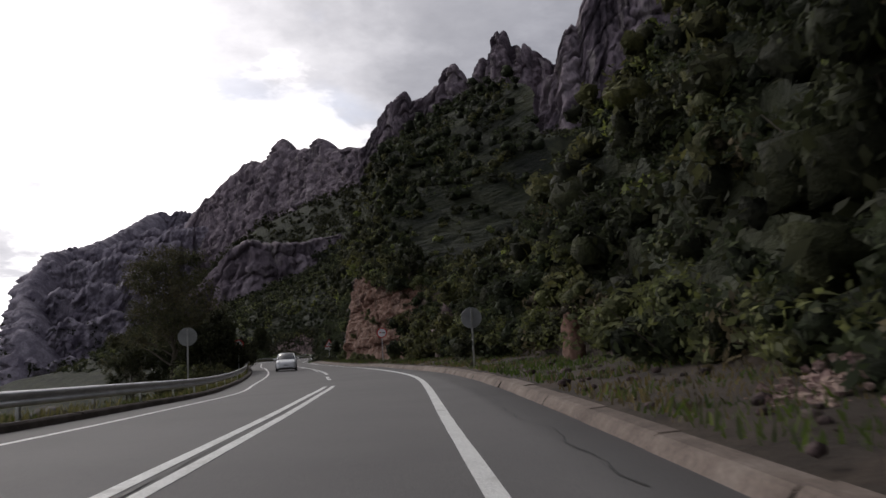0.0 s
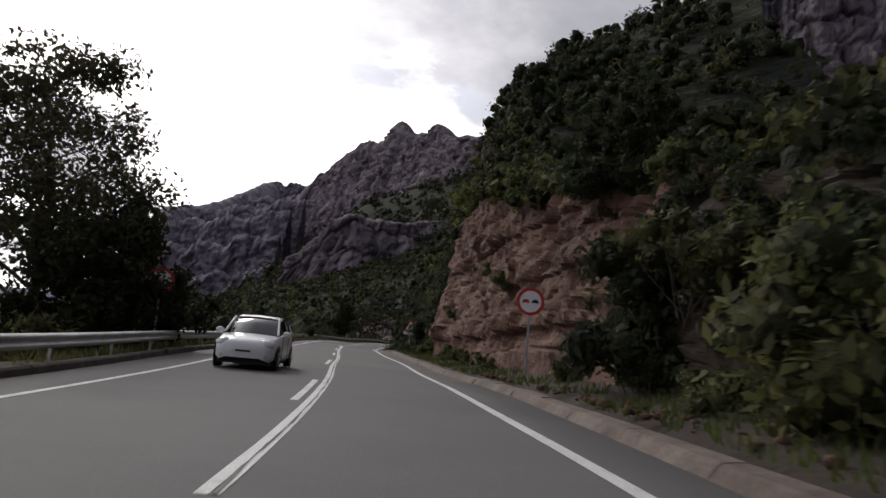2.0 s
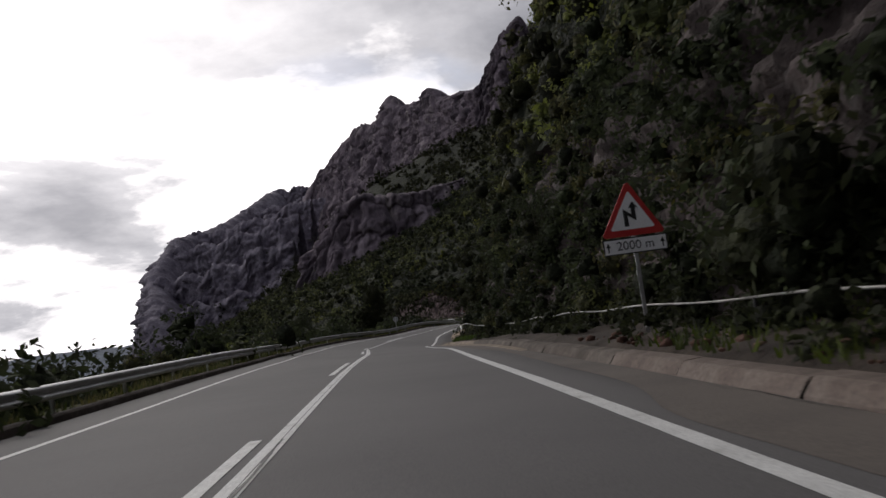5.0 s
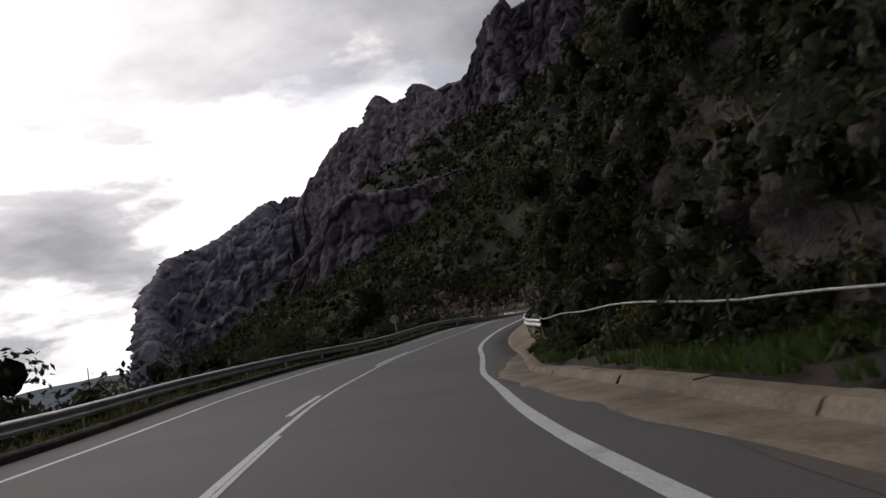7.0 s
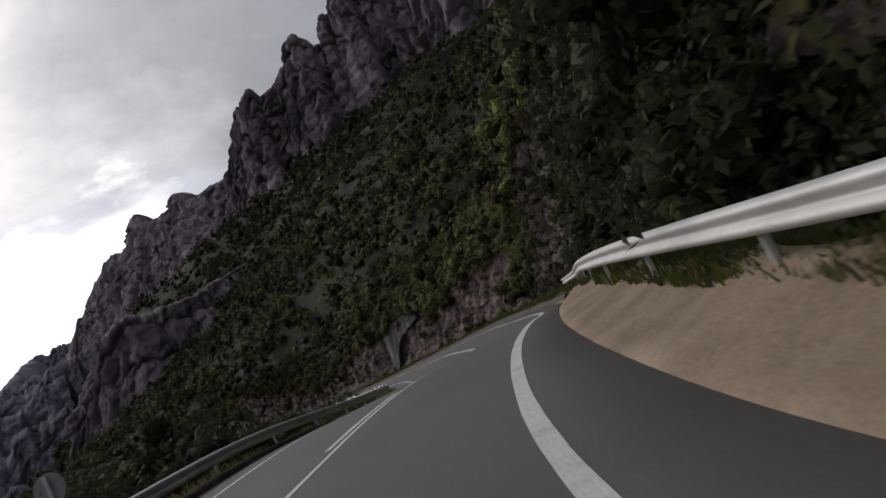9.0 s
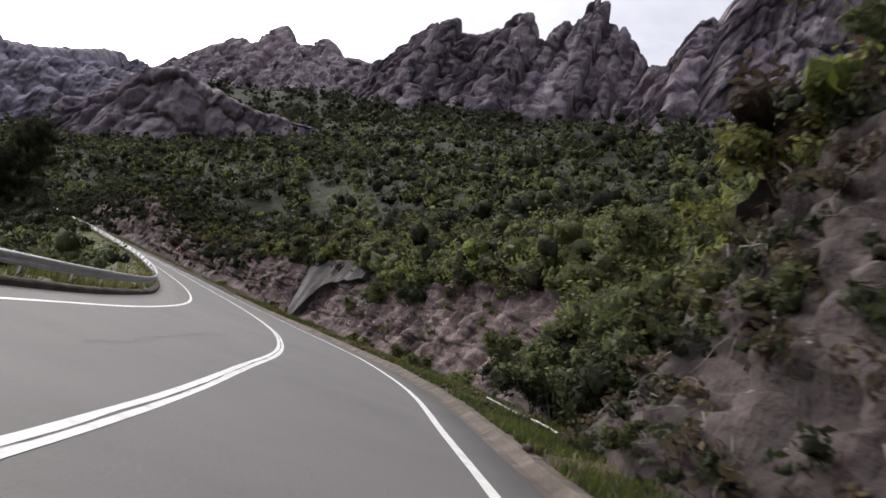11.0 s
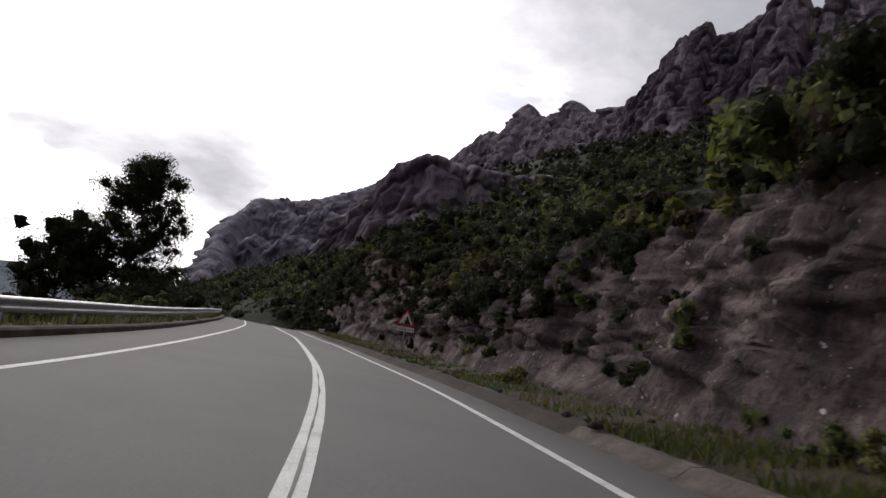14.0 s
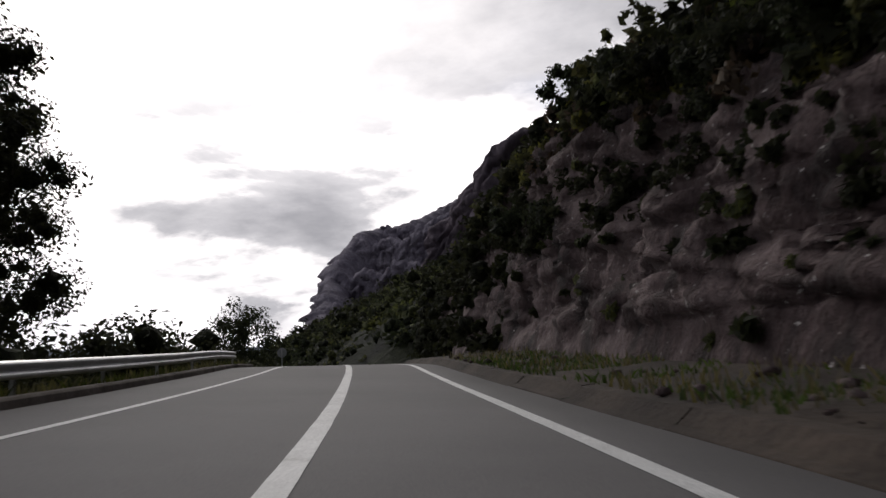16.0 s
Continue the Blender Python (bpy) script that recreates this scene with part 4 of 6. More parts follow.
def stack_up(pieces):
    vs, fs, ids, n = [], [], [], 0
    for v, f, m in pieces:
        vs.append(v)
        fs.append(f + n)
        ids.append(np.full(len(f), m))
        n += len(v)
    return np.concatenate(vs), np.concatenate(fs), np.concatenate(ids)


def quick_mesh(name, v, f, mats, ids=None):
    """Quads only, set in bulk."""
    me = bpy.data.meshes.new(name)
    me.vertices.add(len(v))
    me.vertices.foreach_set("co", np.asarray(v, np.float32).ravel())
    me.loops.add(len(f) * 4)
    me.loops.foreach_set("vertex_index", np.asarray(f, np.int32).ravel())
    me.polygons.add(len(f))
    me.polygons.foreach_set("loop_start", np.arange(len(f), dtype=np.int32) * 4)
    for m in mats:
        me.materials.append(m)
    if ids is not None:
        me.polygons.foreach_set("material_index", np.asarray(ids, np.int32))
    me.update(calc_edges=True)
    return me


def clump_set(rnd, n, spread, size, flat=0.8):
    c = rnd.normal(size=(n, 3)) * np.array([spread, spread, spread * flat]) * 0.55
    c[:, 2] = np.abs(c[:, 2]) * 1.25 + size * 0.35
    r = size * (0.5 + 0.6 * rnd.random((n, 1))) * np.array([1, 1, 0.85])
    return c, r


def crumple(v, rnd, much=0.34):
    """Knock the points of a lump in and out, so that it breaks into tufts."""
    return v * (1 + much * rnd.uniform(-1, 1, (len(v), 1))) + rnd.normal(size=v.shape) * 0.06


def shrub_mesh(seed, leaf_mat, count=1000, leaf=0.14, n=10, spread=0.85, size=0.48, tall=1.0):
    """A shrub about 2 m across: uneven clumps of leaves round a dense inside, shoots sticking out, bare twigs below. Two meshes."""
    rnd = np.random.default_rng(seed)
    c, r = clump_set(rnd, n, spread, size)
    c[:, 2] *= tall
    v, f = leaf_cloud(c, r * 1.06, count, leaf, rnd, 0.5)
    pieces = [(v, f, 0)]
    sv, sf = leaf_cloud(c * 1.04, r * 1.4, count // 7, leaf * 0.9, rnd, 0.35, 0.5, 2.2)
    pieces.append((sv, sf, 0))
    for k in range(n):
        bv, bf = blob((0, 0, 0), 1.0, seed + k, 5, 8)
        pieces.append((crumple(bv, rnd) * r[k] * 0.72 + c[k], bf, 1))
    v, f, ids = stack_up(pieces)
    crown = quick_mesh("foliage", v, f, [leaf_mat, INNER_SHADE[leaf_mat]], ids)
    pieces = []
    for k in range(9):
        a = c[k % n] + rnd.normal(size=3) * 0.12 + np.array([0, 0, size * 0.9])
        b = np.array([0, 0, -0.35]) + rnd.normal(size=3) * 0.12
        w = np.array([0.014, 0.010, 0])
        m = (a + b) / 2 + rnd.normal(size=3) * 0.1
        for p, q in ((b, m), (m, a)):
            pieces.append((np.array([p - w, p + w, q + w * 0.6, q - w * 0.6]), np.array([[0, 1, 2, 3]]), 0))
            w2 = np.array([-w[1], w[0], 0])
            pieces.append((np.array([p - w2, p + w2, q + w2 * 0.6, q - w2 * 0.6]), np.array([[0, 1, 2, 3]]), 0))
    v, f, ids = stack_up(pieces)
    return crown, quick_mesh("stem", v, f, [BARK])


SHRUBS = [shrub_mesh(11 + k, m, 1150, 0.098, 9 + k % 4, 0.85, 0.48, t) for k, (m, t) in enumerate([(LEAF_DARK, 1.1), (LEAF_DARK, 0.9), (LEAF_MID, 1.0), (LEAF_MID, 1.3), (LEAF_LIGHT, 1.0), (LEAF_DARK, 1.4), (LEAF_MID, 0.8)])]
SHRUB_LABELS = ["dark green holm oak shrub on the rocky slope", "dark rounded evergreen shrub on the slope", "mid-green leafy shrub on the rocky slope", "tall mid-green shrub with loose twigs", "yellow-green broom bush on the slope", "tall dark evergreen bush above the road", "low green shrub at the foot of the rock"]


def slope_points(n, y0, y1, j0, j1, seed):
    """Random places on the near slope: position, index of the column."""
    rnd = np.random.default_rng(seed)
    i = np.searchsorted(SY, rnd.uniform(y0, y1, n))
    j = rnd.integers(j0, j1, n)
    return SLOPE[np.clip(i, 0, len(SY) - 1), j], j, rnd


def add_shrub(p, size, kind, yaw, lean=0.0):
    root = new("shrub")
    for name, me in zip(("foliage", "stem"), SHRUBS[kind]):
        new(name, me).parent = root
    root.matrix_basis = Matrix.Translation(Vector(p)) @ Euler((lean, 0, yaw)).to_matrix().to_4x4() @ Matrix.Diagonal((size, size, size * 0.95, 1))
    return tagged(root, SHRUB_LABELS[kind], "shrub", "shrubs on the slope beside the road")


def shrubs_along(n, y0, y1, j0, j1, seed, sizes, kinds, out=0.0):
    pts, j, rnd = slope_points(n, y0, y1, j0, j1, seed)
    for p, jj in zip(pts, j):
        rx, ry = right_of(p[1])
        q = p + np.array([-rx, -ry, 0]) * out + np.array([0, 0, -0.15])
        s = rnd.uniform(*sizes)
        add_shrub(q, s, int(rnd.choice(kinds)), rnd.uniform(0, 6.28), rnd.uniform(-0.15, 0.15))


# on the rock cut and at its foot
shrubs_along(26, -150, -86, J1 - 1, J1 + 60, 1, (0.8, 1.7), [0, 1, 5, 0, 5, 2])
shrubs_along(18, -132, -88, J2, J2 + 14, 2, (1.2, 2.0), [0, 1, 5, 2])
shrubs_along(10, -96, -70, J1 - 1, J1 + 30, 16, (0.9, 1.6), [0, 2, 3, 5], 0.5)
shrubs_along(12, -84, -16, J1 - 1, J1 + 3, 3, (0.4, 0.75), [2, 6, 2], 0.2)
shrubs_along(9, -80, -18, J1 + 14, J1 + 52, 4, (0.35, 0.7), [0, 2, 6])
shrubs_along(20, -86, -14, J2 - 3, J2 + 5, 5, (0.8, 1.5), [0, 2, 3, 4])
shrubs_along(40, -32, 80, J1 + 2, J2, 6, (0.9, 1.8), [0, 1, 5, 0, 2])
shrubs_along(16, -8, 60, J1 - 1, J1 + 2, 7, (0.5, 1.0), [1, 6, 2])
shrubs_along(6, 84, 99, J1 + 2, J2 - 6, 8, (0.4, 0.8), [2, 3, 6])
shrubs_along(20, 98, 120, J2 - 10, J2 + 8, 9, (1.3, 2.0), [2, 3, 4, 3])
shrubs_along(22, 104, 119, J1, J2, 17, (1.0, 1.8), [2, 3, 0, 3], 0.6)
shrubs_along(6, 120, 134, J1 - 1, J1 + 4, 10, (0.4, 0.8), [2, 6, 4])
shrubs_along(12, 138, 178, J1 - 1, J1 + 3, 11, (0.35, 0.7), [2, 6, 4])
shrubs_along(7, 137, 148, J1 + 30, J2, 15, (0.7, 1.4), [0, 2, 3])
shrubs_along(14, 172, 228, J1 + 20, J2, 12, (0.6, 1.2), [0, 1, 5])
shrubs_along(12, 128, 166, J2 - 5, J2 + 6, 13, (1.0, 1.8), [2, 3, 0, 4, 5])
shrubs_along(10, 166, 228, J2 - 5, J2 + 6, 18, (0.5, 1.0), [0, 5, 1, 2])
shrubs_along(9, 205, 219, J2 - 3, J2 + 4, 19, (0.9, 1.4), [0, 5, 1])


def scrub_field(name, places, sizes, count, leaf, mat, label, seed, cores=2, core=0.6):
    """Many shrubs too many to tell apart, as one mesh."""
    rnd = np.random.default_rng(seed)
    pieces = []
    rows, around = (5, 8) if leaf < 0.5 else (4, 7)
    moulds = [blob((0, 0, 0), 1.0, seed + 5 * k, rows, around) for k in range(10)]
    moulds = [(crumple(v, rnd), f) for v, f in moulds]
    for p, s in zip(places, sizes):
        c, r = clump_set(rnd, 5, 0.85, 0.55)
        v, f = leaf_cloud(c, r, count, leaf / s, rnd, 0.4)
        a = rnd.uniform(0, 6.28)
        rot = np.array([[math.cos(a), -math.sin(a), 0], [math.sin(a), math.cos(a), 0], [0, 0, 1]])
        pieces.append((v @ rot.T * s + p, f, 0))
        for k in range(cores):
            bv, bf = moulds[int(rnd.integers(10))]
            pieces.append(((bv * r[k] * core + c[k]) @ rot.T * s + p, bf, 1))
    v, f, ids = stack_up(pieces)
    return tagged(new(name, quick_mesh(name, v, f, [mat, INNER_SHADE[mat]], ids)), label, "scrub", kind="stuff")


def steep_scrub(mat, n, seed, label, size=(1.1, 2.2), y0=-175, y1=262, j0=J2, j1=len(cols) - 2, leaf=0.27, count=80):
    pts, j, rnd = slope_points(n, y0, y1, j0, j1, seed)
    low = np.clip(np.minimum((pts[:, 1] - 158) / 12, (275 - pts[:, 1]) / 20), 0, 1) + np.clip(np.minimum((pts[:, 1] + 92) / 10, (-24 - pts[:, 1]) / 10), 0, 1)
    scale = 1 - 0.5 * np.clip(low, 0, 1)
    scrub_field("slope_scrub", pts - np.array([0, 0, 0.3]), rnd.uniform(*size, n) * scale, count, leaf, mat, label, seed, 2, 0.56 if leaf < 0.18 else 0.82)


steep_scrub(LEAF_DARK, 1000, 31, "dense dark evergreen scrub on the steep slope")
steep_scrub(LEAF_MID, 650, 32, "green scrub on the steep slope")
steep_scrub(LEAF_MID, 230, 36, "green bushes on the earthy bank", (0.7, 1.5), -170, -70, J1 + 2, J2 + 10, 0.14, 150)
steep_scrub(LEAF_DARK, 130, 47, "dark bushes on the earthy bank", (0.8, 1.7), -100, -70, J1, J2 + 16, 0.14, 160)
steep_scrub(LEAF_DARK, 420, 52, "dark scrub high above the bank", (0.8, 1.5), -150, -66, J2, len(cols) - 1, 0.17, 130)
steep_scrub(LEAF_MID, 160, 64, "green scrub above the red cut", (0.7, 1.4), -76, -28, J2 - 2, len(cols) - 2, 0.17, 110)
steep_scrub(LEAF_LIGHT, 120, 65, "yellow-green bushes above the last rock", (0.7, 1.5), 160, 230, J2 - 5, J2 + 26, 0.18, 110)
steep_scrub(LEAF_DARK, 46, 63, "dark green bushes clinging to the rock of the bend", (0.7, 1.4), 102, 118, J1 + 6, J2, 0.15, 140)
steep_scrub(LEAF_BROWN, 200, 60, "brown half-dry shrubs among the green", (0.7, 1.6), 84, 225, J2 - 8, J2 + 30, 0.2, 100)
steep_scrub(LEAF_BROWN, 70, 61, "brown half-dry shrubs on the bank", (0.6, 1.3), -130, -66, J1 + 4, J2 + 20, 0.14, 120)
steep_scrub(LEAF_DARK, 70, 62, "dark shrubs behind the rail of the bend", (0.5, 0.9), 36, 80, 3, J1 + 8, 0.12, 120)
steep_scrub(LEAF_LIGHT, 90, 37, "yellow-green bushes above the red cut", (0.7, 1.4), -30, 30, J2 - 6, J2 + 20, 0.16)
steep_scrub(LEAF_MID, 60, 38, "green plants rooted in the grey rock", (0.3, 0.7), 118, 225, J1 + 4, J2, 0.17, 100)
steep_scrub(LEAF_MID, 420, 48, "green bushes on the slope above the bend", (1.2, 2.4), 84, 170, J2, len(cols) - 2, 0.21, 110)
steep_scrub(LEAF_LIGHT, 230, 49, "yellow-green bushes on the slope above the bend", (1.0, 2.0), 84, 150, J2 - 2, J2 + 26, 0.2, 120)
steep_scrub(LEAF_DARK, 520, 50, "dark scrub on the upper slope", (1.5, 2.7), -50, 300, J3, len(cols), 0.36, 70)
steep_scrub(LEAF_DARK, 320, 67, "dark bushes high on the slope above the bend", (1.6, 2.6), 88, 175, J3 - 4, len(cols), 0.3, 80)
steep_scrub(LEAF_BROWN, 70, 68, "dry brown shrubs hanging on the bluff", (0.3, 0.8), 82, 103, J1 + 2, J2 - 2, 0.11, 110)
steep_scrub(LEAF_DARK, 90, 69, "ivy and small evergreens on the bluff", (0.3, 0.8), 80, 103, J1 + 1, J2, 0.11, 120)
steep_scrub(LEAF_DARK, 90, 39, "dark plants rooted in the grey rock", (0.4, 0.9), 166, 228, J1 + 8, J2, 0.17, 100)
steep_scrub(LEAF_DARK, 260, 70, "dense dark bushes on the upper part of the rock cut", (0.55, 1.2), 176, 242, J1 + 30, J2 + 6, 0.13, 130)
steep_scrub(LEAF_DARK, 240, 71, "dark ivy hanging over the rock above the bend", (0.7, 1.4), 24, 78, J1 + 12, J2 + 8, 0.125, 150)
steep_scrub(LEAF_MID, 60, 74, "tall green bushes on the slope past the bluff", (1.8, 3.0), 106, 122, J2 + 4, len(cols) - 1, 0.2, 300)
steep_scrub(LEAF_LIGHT, 40, 75, "tall yellow-green bushes past the bluff", (1.4, 2.4), 104, 122, J2, J2 + 34, 0.18, 300)
steep_scrub(LEAF_DARK, 420, 40, "dark scrub on the slope past the rock", (1.0, 2.2), 226, 319, 3, len(cols) - 2, 0.3)
steep_scrub(LEAF_DARK, 380, 51, "dark weeds and ivy at the foot of the rock wall", (0.35, 0.8), -30, 36, 2, J1 + 5, 0.10, 110)
steep_scrub(LEAF_LIGHT, 220, 33, "bright yellow-green bushes on the steep slope", (0.8, 1.5))
steep_scrub(LEAF_DARK, 560, 34, "dark ivy and evergreen shrubs hanging on the rock wall", (0.7, 1.5), -32, 80, J1 + 1, J2, 0.125, 190)
steep_scrub(LEAF_MID, 110, 35, "green plants hanging on the rock wall", (0.5, 1.1), -30, 84, J1 + 3, J2, 0.12, 120)


def far_wood(n, seed, mat, label, x0, x1, y0, y1, sizes, count=30, leaf=0.95, lo=34):
    rnd = np.random.default_rng(seed)
    x, y = rnd.uniform(x0, x1, n * 2), rnd.uniform(y0, y1, n * 2)
    d = x - hill_axis(y)
    keep = (d > lo) & ((d < 420) | (y > 500)) & ~((y < 300) & (d < 36))
    x, y = x[keep][:n], y[keep][:n]
    z = ground_z(x, y)
    scrub_field("hill_wood", np.c_[x, y, z - 0.8], rnd.uniform(*sizes, len(x)), count, leaf, mat, label, seed)


def near_wood(n, seed, mat, label, y0, y1):
    """Bushes on the wide slope just above the road's own bank."""
    rnd = np.random.default_rng(seed)
    y, d = rnd.uniform(y0, y1, n), 24 + 110 * rnd.random(n) ** 1.5
    x = hill_axis(y) + d
    scrub_field("slope_wood", np.c_[x, y, ground_z(x, y) - 0.4], rnd.uniform(1.6, 3.2, n), 46, 0.42, mat, label, seed)


near_wood(900, 72, LEAF_MID, "green bushes on the wide slope above the bend", 84, 250)
near_wood(1200, 73, LEAF_DARK, "dark bushes on the wide slope above the bend", 60, 270)
far_wood(2500, 41, LEAF_DARK, "dark holm oak wood on the mountain slope", -210, 330, 60, 640, (2.8, 5.4))
far_wood(1400, 42, LEAF_MID, "green wood on the mountain slope", -210, 330, 60, 600, (2.4, 4.6))
far_wood(900, 45, LEAF_DARK, "dark wood below the crag where the valley bends", -210, 60, 300, 540, (2.2, 4.4), 30, 0.8, 10)
far_wood(500, 46, LEAF_MID, "green wood below the crag where the valley bends", -210, 60, 300, 540, (1.8, 3.6), 30, 0.7, 10)
far_wood(240, 43, LEAF_LIGHT, "light green tree crowns in the wood", -160, 300, 60, 420, (2.0, 3.6))
far_wood(2600, 44, LEAF_DARK, "far dark scrub under the crags", -300, 480, 600, 1250, (4.5, 9.0), 22, 2.0)


def crag_scrub(face, rows, step, seed, n, sizes, leaf):
    """Trees and bushes on the ledges and in the lower part of a crag."""
    rnd = np.random.default_rng(seed + 9)
    i, j = rnd.integers(1, face.shape[0] - 1, n), rnd.integers(1, rows - 3, n)
    p = face[i, j]
    up = face[i, np.minimum(j + 1, face.shape[1] - 1)] - face[i, j - 1]
    flatness = 1 - np.abs(up[:, 2]) / (np.linalg.norm(up, axis=1) + 1e-6)
    low = 1 - j / rows
    patch = fbm(np.stack([p[:, 0] * 0.02, p[:, 1] * 0.02, p[:, 2] * 0.035], 1), 3, 0.6, seed + 8)
    keep = 1.5 * np.maximum(low, 0) ** 1.3 + 1.1 * patch + 1.8 * flatness > 0.95
    p = p[keep]
    scrub_field("crag_scrub", p - np.array([0, 0, sizes[0] * 0.5]), rnd.uniform(*sizes, len(p)), 14, leaf, LEAF_DARK, "dark bushes and small trees on the ledges of the crag", seed + 9)


for (face, rows_, step_, seed_), (n, sizes, leaf) in zip(CRAG_FACES, ((700, (4.0, 8.0), 2.6), (1500, (3.0, 6.5), 2.0), (1500, (2.0, 4.5), 1.3), (700, (2.0, 4.0), 1.2), (420, (1.3, 2.8), 0.7))):
    crag_scrub(face, rows_, step_, seed_, n, sizes, leaf)

# ---- left side: bushes, trees, grass ----
def left_shrub(y, off, size, kind, dz=0.0):
    p = at(y, off, 0)
    drop = np.interp(-off - 5.0, [0, 1.5, 2.5, 4, 6, 9, 13, 19], [0, -0.05, -0.45, -1.1, -2.0, -3.4, -5.2, -7.8])
    add_shrub(p + np.array([0, 0, drop - 0.2 + dz]), size, kind, (y * 7.3) % 6.28)


lr = np.random.default_rng(77)
for y0, y1, n, o0, o1, s0, s1 in ((-135, -72, 10, -9.5, -7.0, 0.7, 1.15), (-74, -46, 8, -11, -7.5, 1.2, 2.0), (-46, 18, 12, -10.5, -7.6, 1.0, 1.6), (18, 76, 14, -10.5, -7.6, 1.2, 1.8), (90, 150, 12, -13, -8.5, 0.8, 1.6), (190, 222, 8, -13, -8.5, 1.3, 2.2), (208, 262, 12, -9.5, -7.0, 0.9, 1.5)):
    for _ in range(n):
        left_shrub(lr.uniform(y0, y1), lr.uniform(o0, o1), lr.uniform(s0, s1), int(lr.choice([0, 1, 2, 3, 6])))


def left_band(n, y0, y1, o0, o1, sizes, mat, label, seed, count=80):
    """Scrub just behind the valley-side rail, too dense to tell apart."""
    rnd = np.random.default_rng(seed)
    y, o = rnd.uniform(y0, y1, n), rnd.uniform(o0, o1, n)
    p = at(y, o, 0)
    p[:, 2] += np.interp(-o - 5.0, [0, 1.5, 2.5, 4, 6, 9, 13, 19], [0, -0.05, -0.45, -1.1, -2.0, -3.4, -5.2, -7.8]) - 0.3
    scrub_field("outer_scrub", p, rnd.uniform(*sizes, n), count, 0.19, mat, label, seed, 3, 0.42 if count > 200 else 0.6)


left_band(70, -50, -20, -13, -8.0, (1.2, 2.2), LEAF_DARK, "dark bushes below the straight", 74, 160)
left_band(130, -46, 88, -15, -8.2, (1.3, 2.3), LEAF_DARK, "dark bushes behind the guard rail", 56)
left_band(70, -46, 88, -12, -7.8, (0.9, 1.6), LEAF_MID, "green bushes behind the guard rail", 57)
left_band(70, 204, 300, -11.5, -8.6, (1.8, 3.2), LEAF_DARK, "tall dark bushes along the far guard rail", 54, 620)
left_band(100, -20, 84, -10.8, -8.0, (1.9, 2.9), LEAF_DARK, "tall dark bushes standing above the guard rail", 53, 420)
left_band(90, 196, 318, -16, -8.2, (1.4, 2.6), LEAF_DARK, "dark bushes behind the far guard rail", 58)
left_band(150, 104, 172, -17, -9.6, (1.1, 2.2), LEAF_MID, "green bushes below the bend", 59)
left_band(60, 150, 205, -15, -9.0, (1.3, 2.4), LEAF_DARK, "dark bushes before the tall tree", 66)
lx, ly = lr.uniform(-150, -16, 700), lr.uniform(-150, 330, 700)
keep = (lx - centre_x(np.clip(ly, -230, 370))) < -16
lx, ly = lx[keep], ly[keep]
lz = np.where(lx - centre_x(ly) > -32, track_z(ly) - 0.42 * np.maximum(-(lx - centre_x(ly)) - 8, 0) - 0.4, ground_z(lx, ly) - 0.4)
scrub_field("valley_scrub", np.c_[lx, ly, lz], lr.uniform(1.2, 2.6, len(lx)), 60, 0.34, LEAF_MID, "green scrub falling away below the road", 55)


def limb(points, radii, sides=7):
    """A tapered tube through points."""
    p, rings = np.asarray(points, float), []
    for k in range(len(p)):
        d = p[min(k + 1, len(p) - 1)] - p[max(k - 1, 0)]
        d /= np.linalg.norm(d)
        a = np.cross(d, [0.3, 0.9, 0.1])
        a /= np.linalg.norm(a)
        b = np.cross(d, a)
        t = np.linspace(0, 2 * math.pi, sides, endpoint=False)[:, None]
        rings.append(p[k] + radii[k] * (np.cos(t) * a + np.sin(t) * b))
    v = np.concatenate(rings)
    i = np.arange(len(p) - 1)[:, None] * sides + np.arange(sides)[None, :]
    j = np.arange(len(p) - 1)[:, None] * sides + (np.arange(sides)[None, :] + 1) % sides
    return v, np.stack([i, j, j + sides, i + sides], -1).reshape(-1, 4)


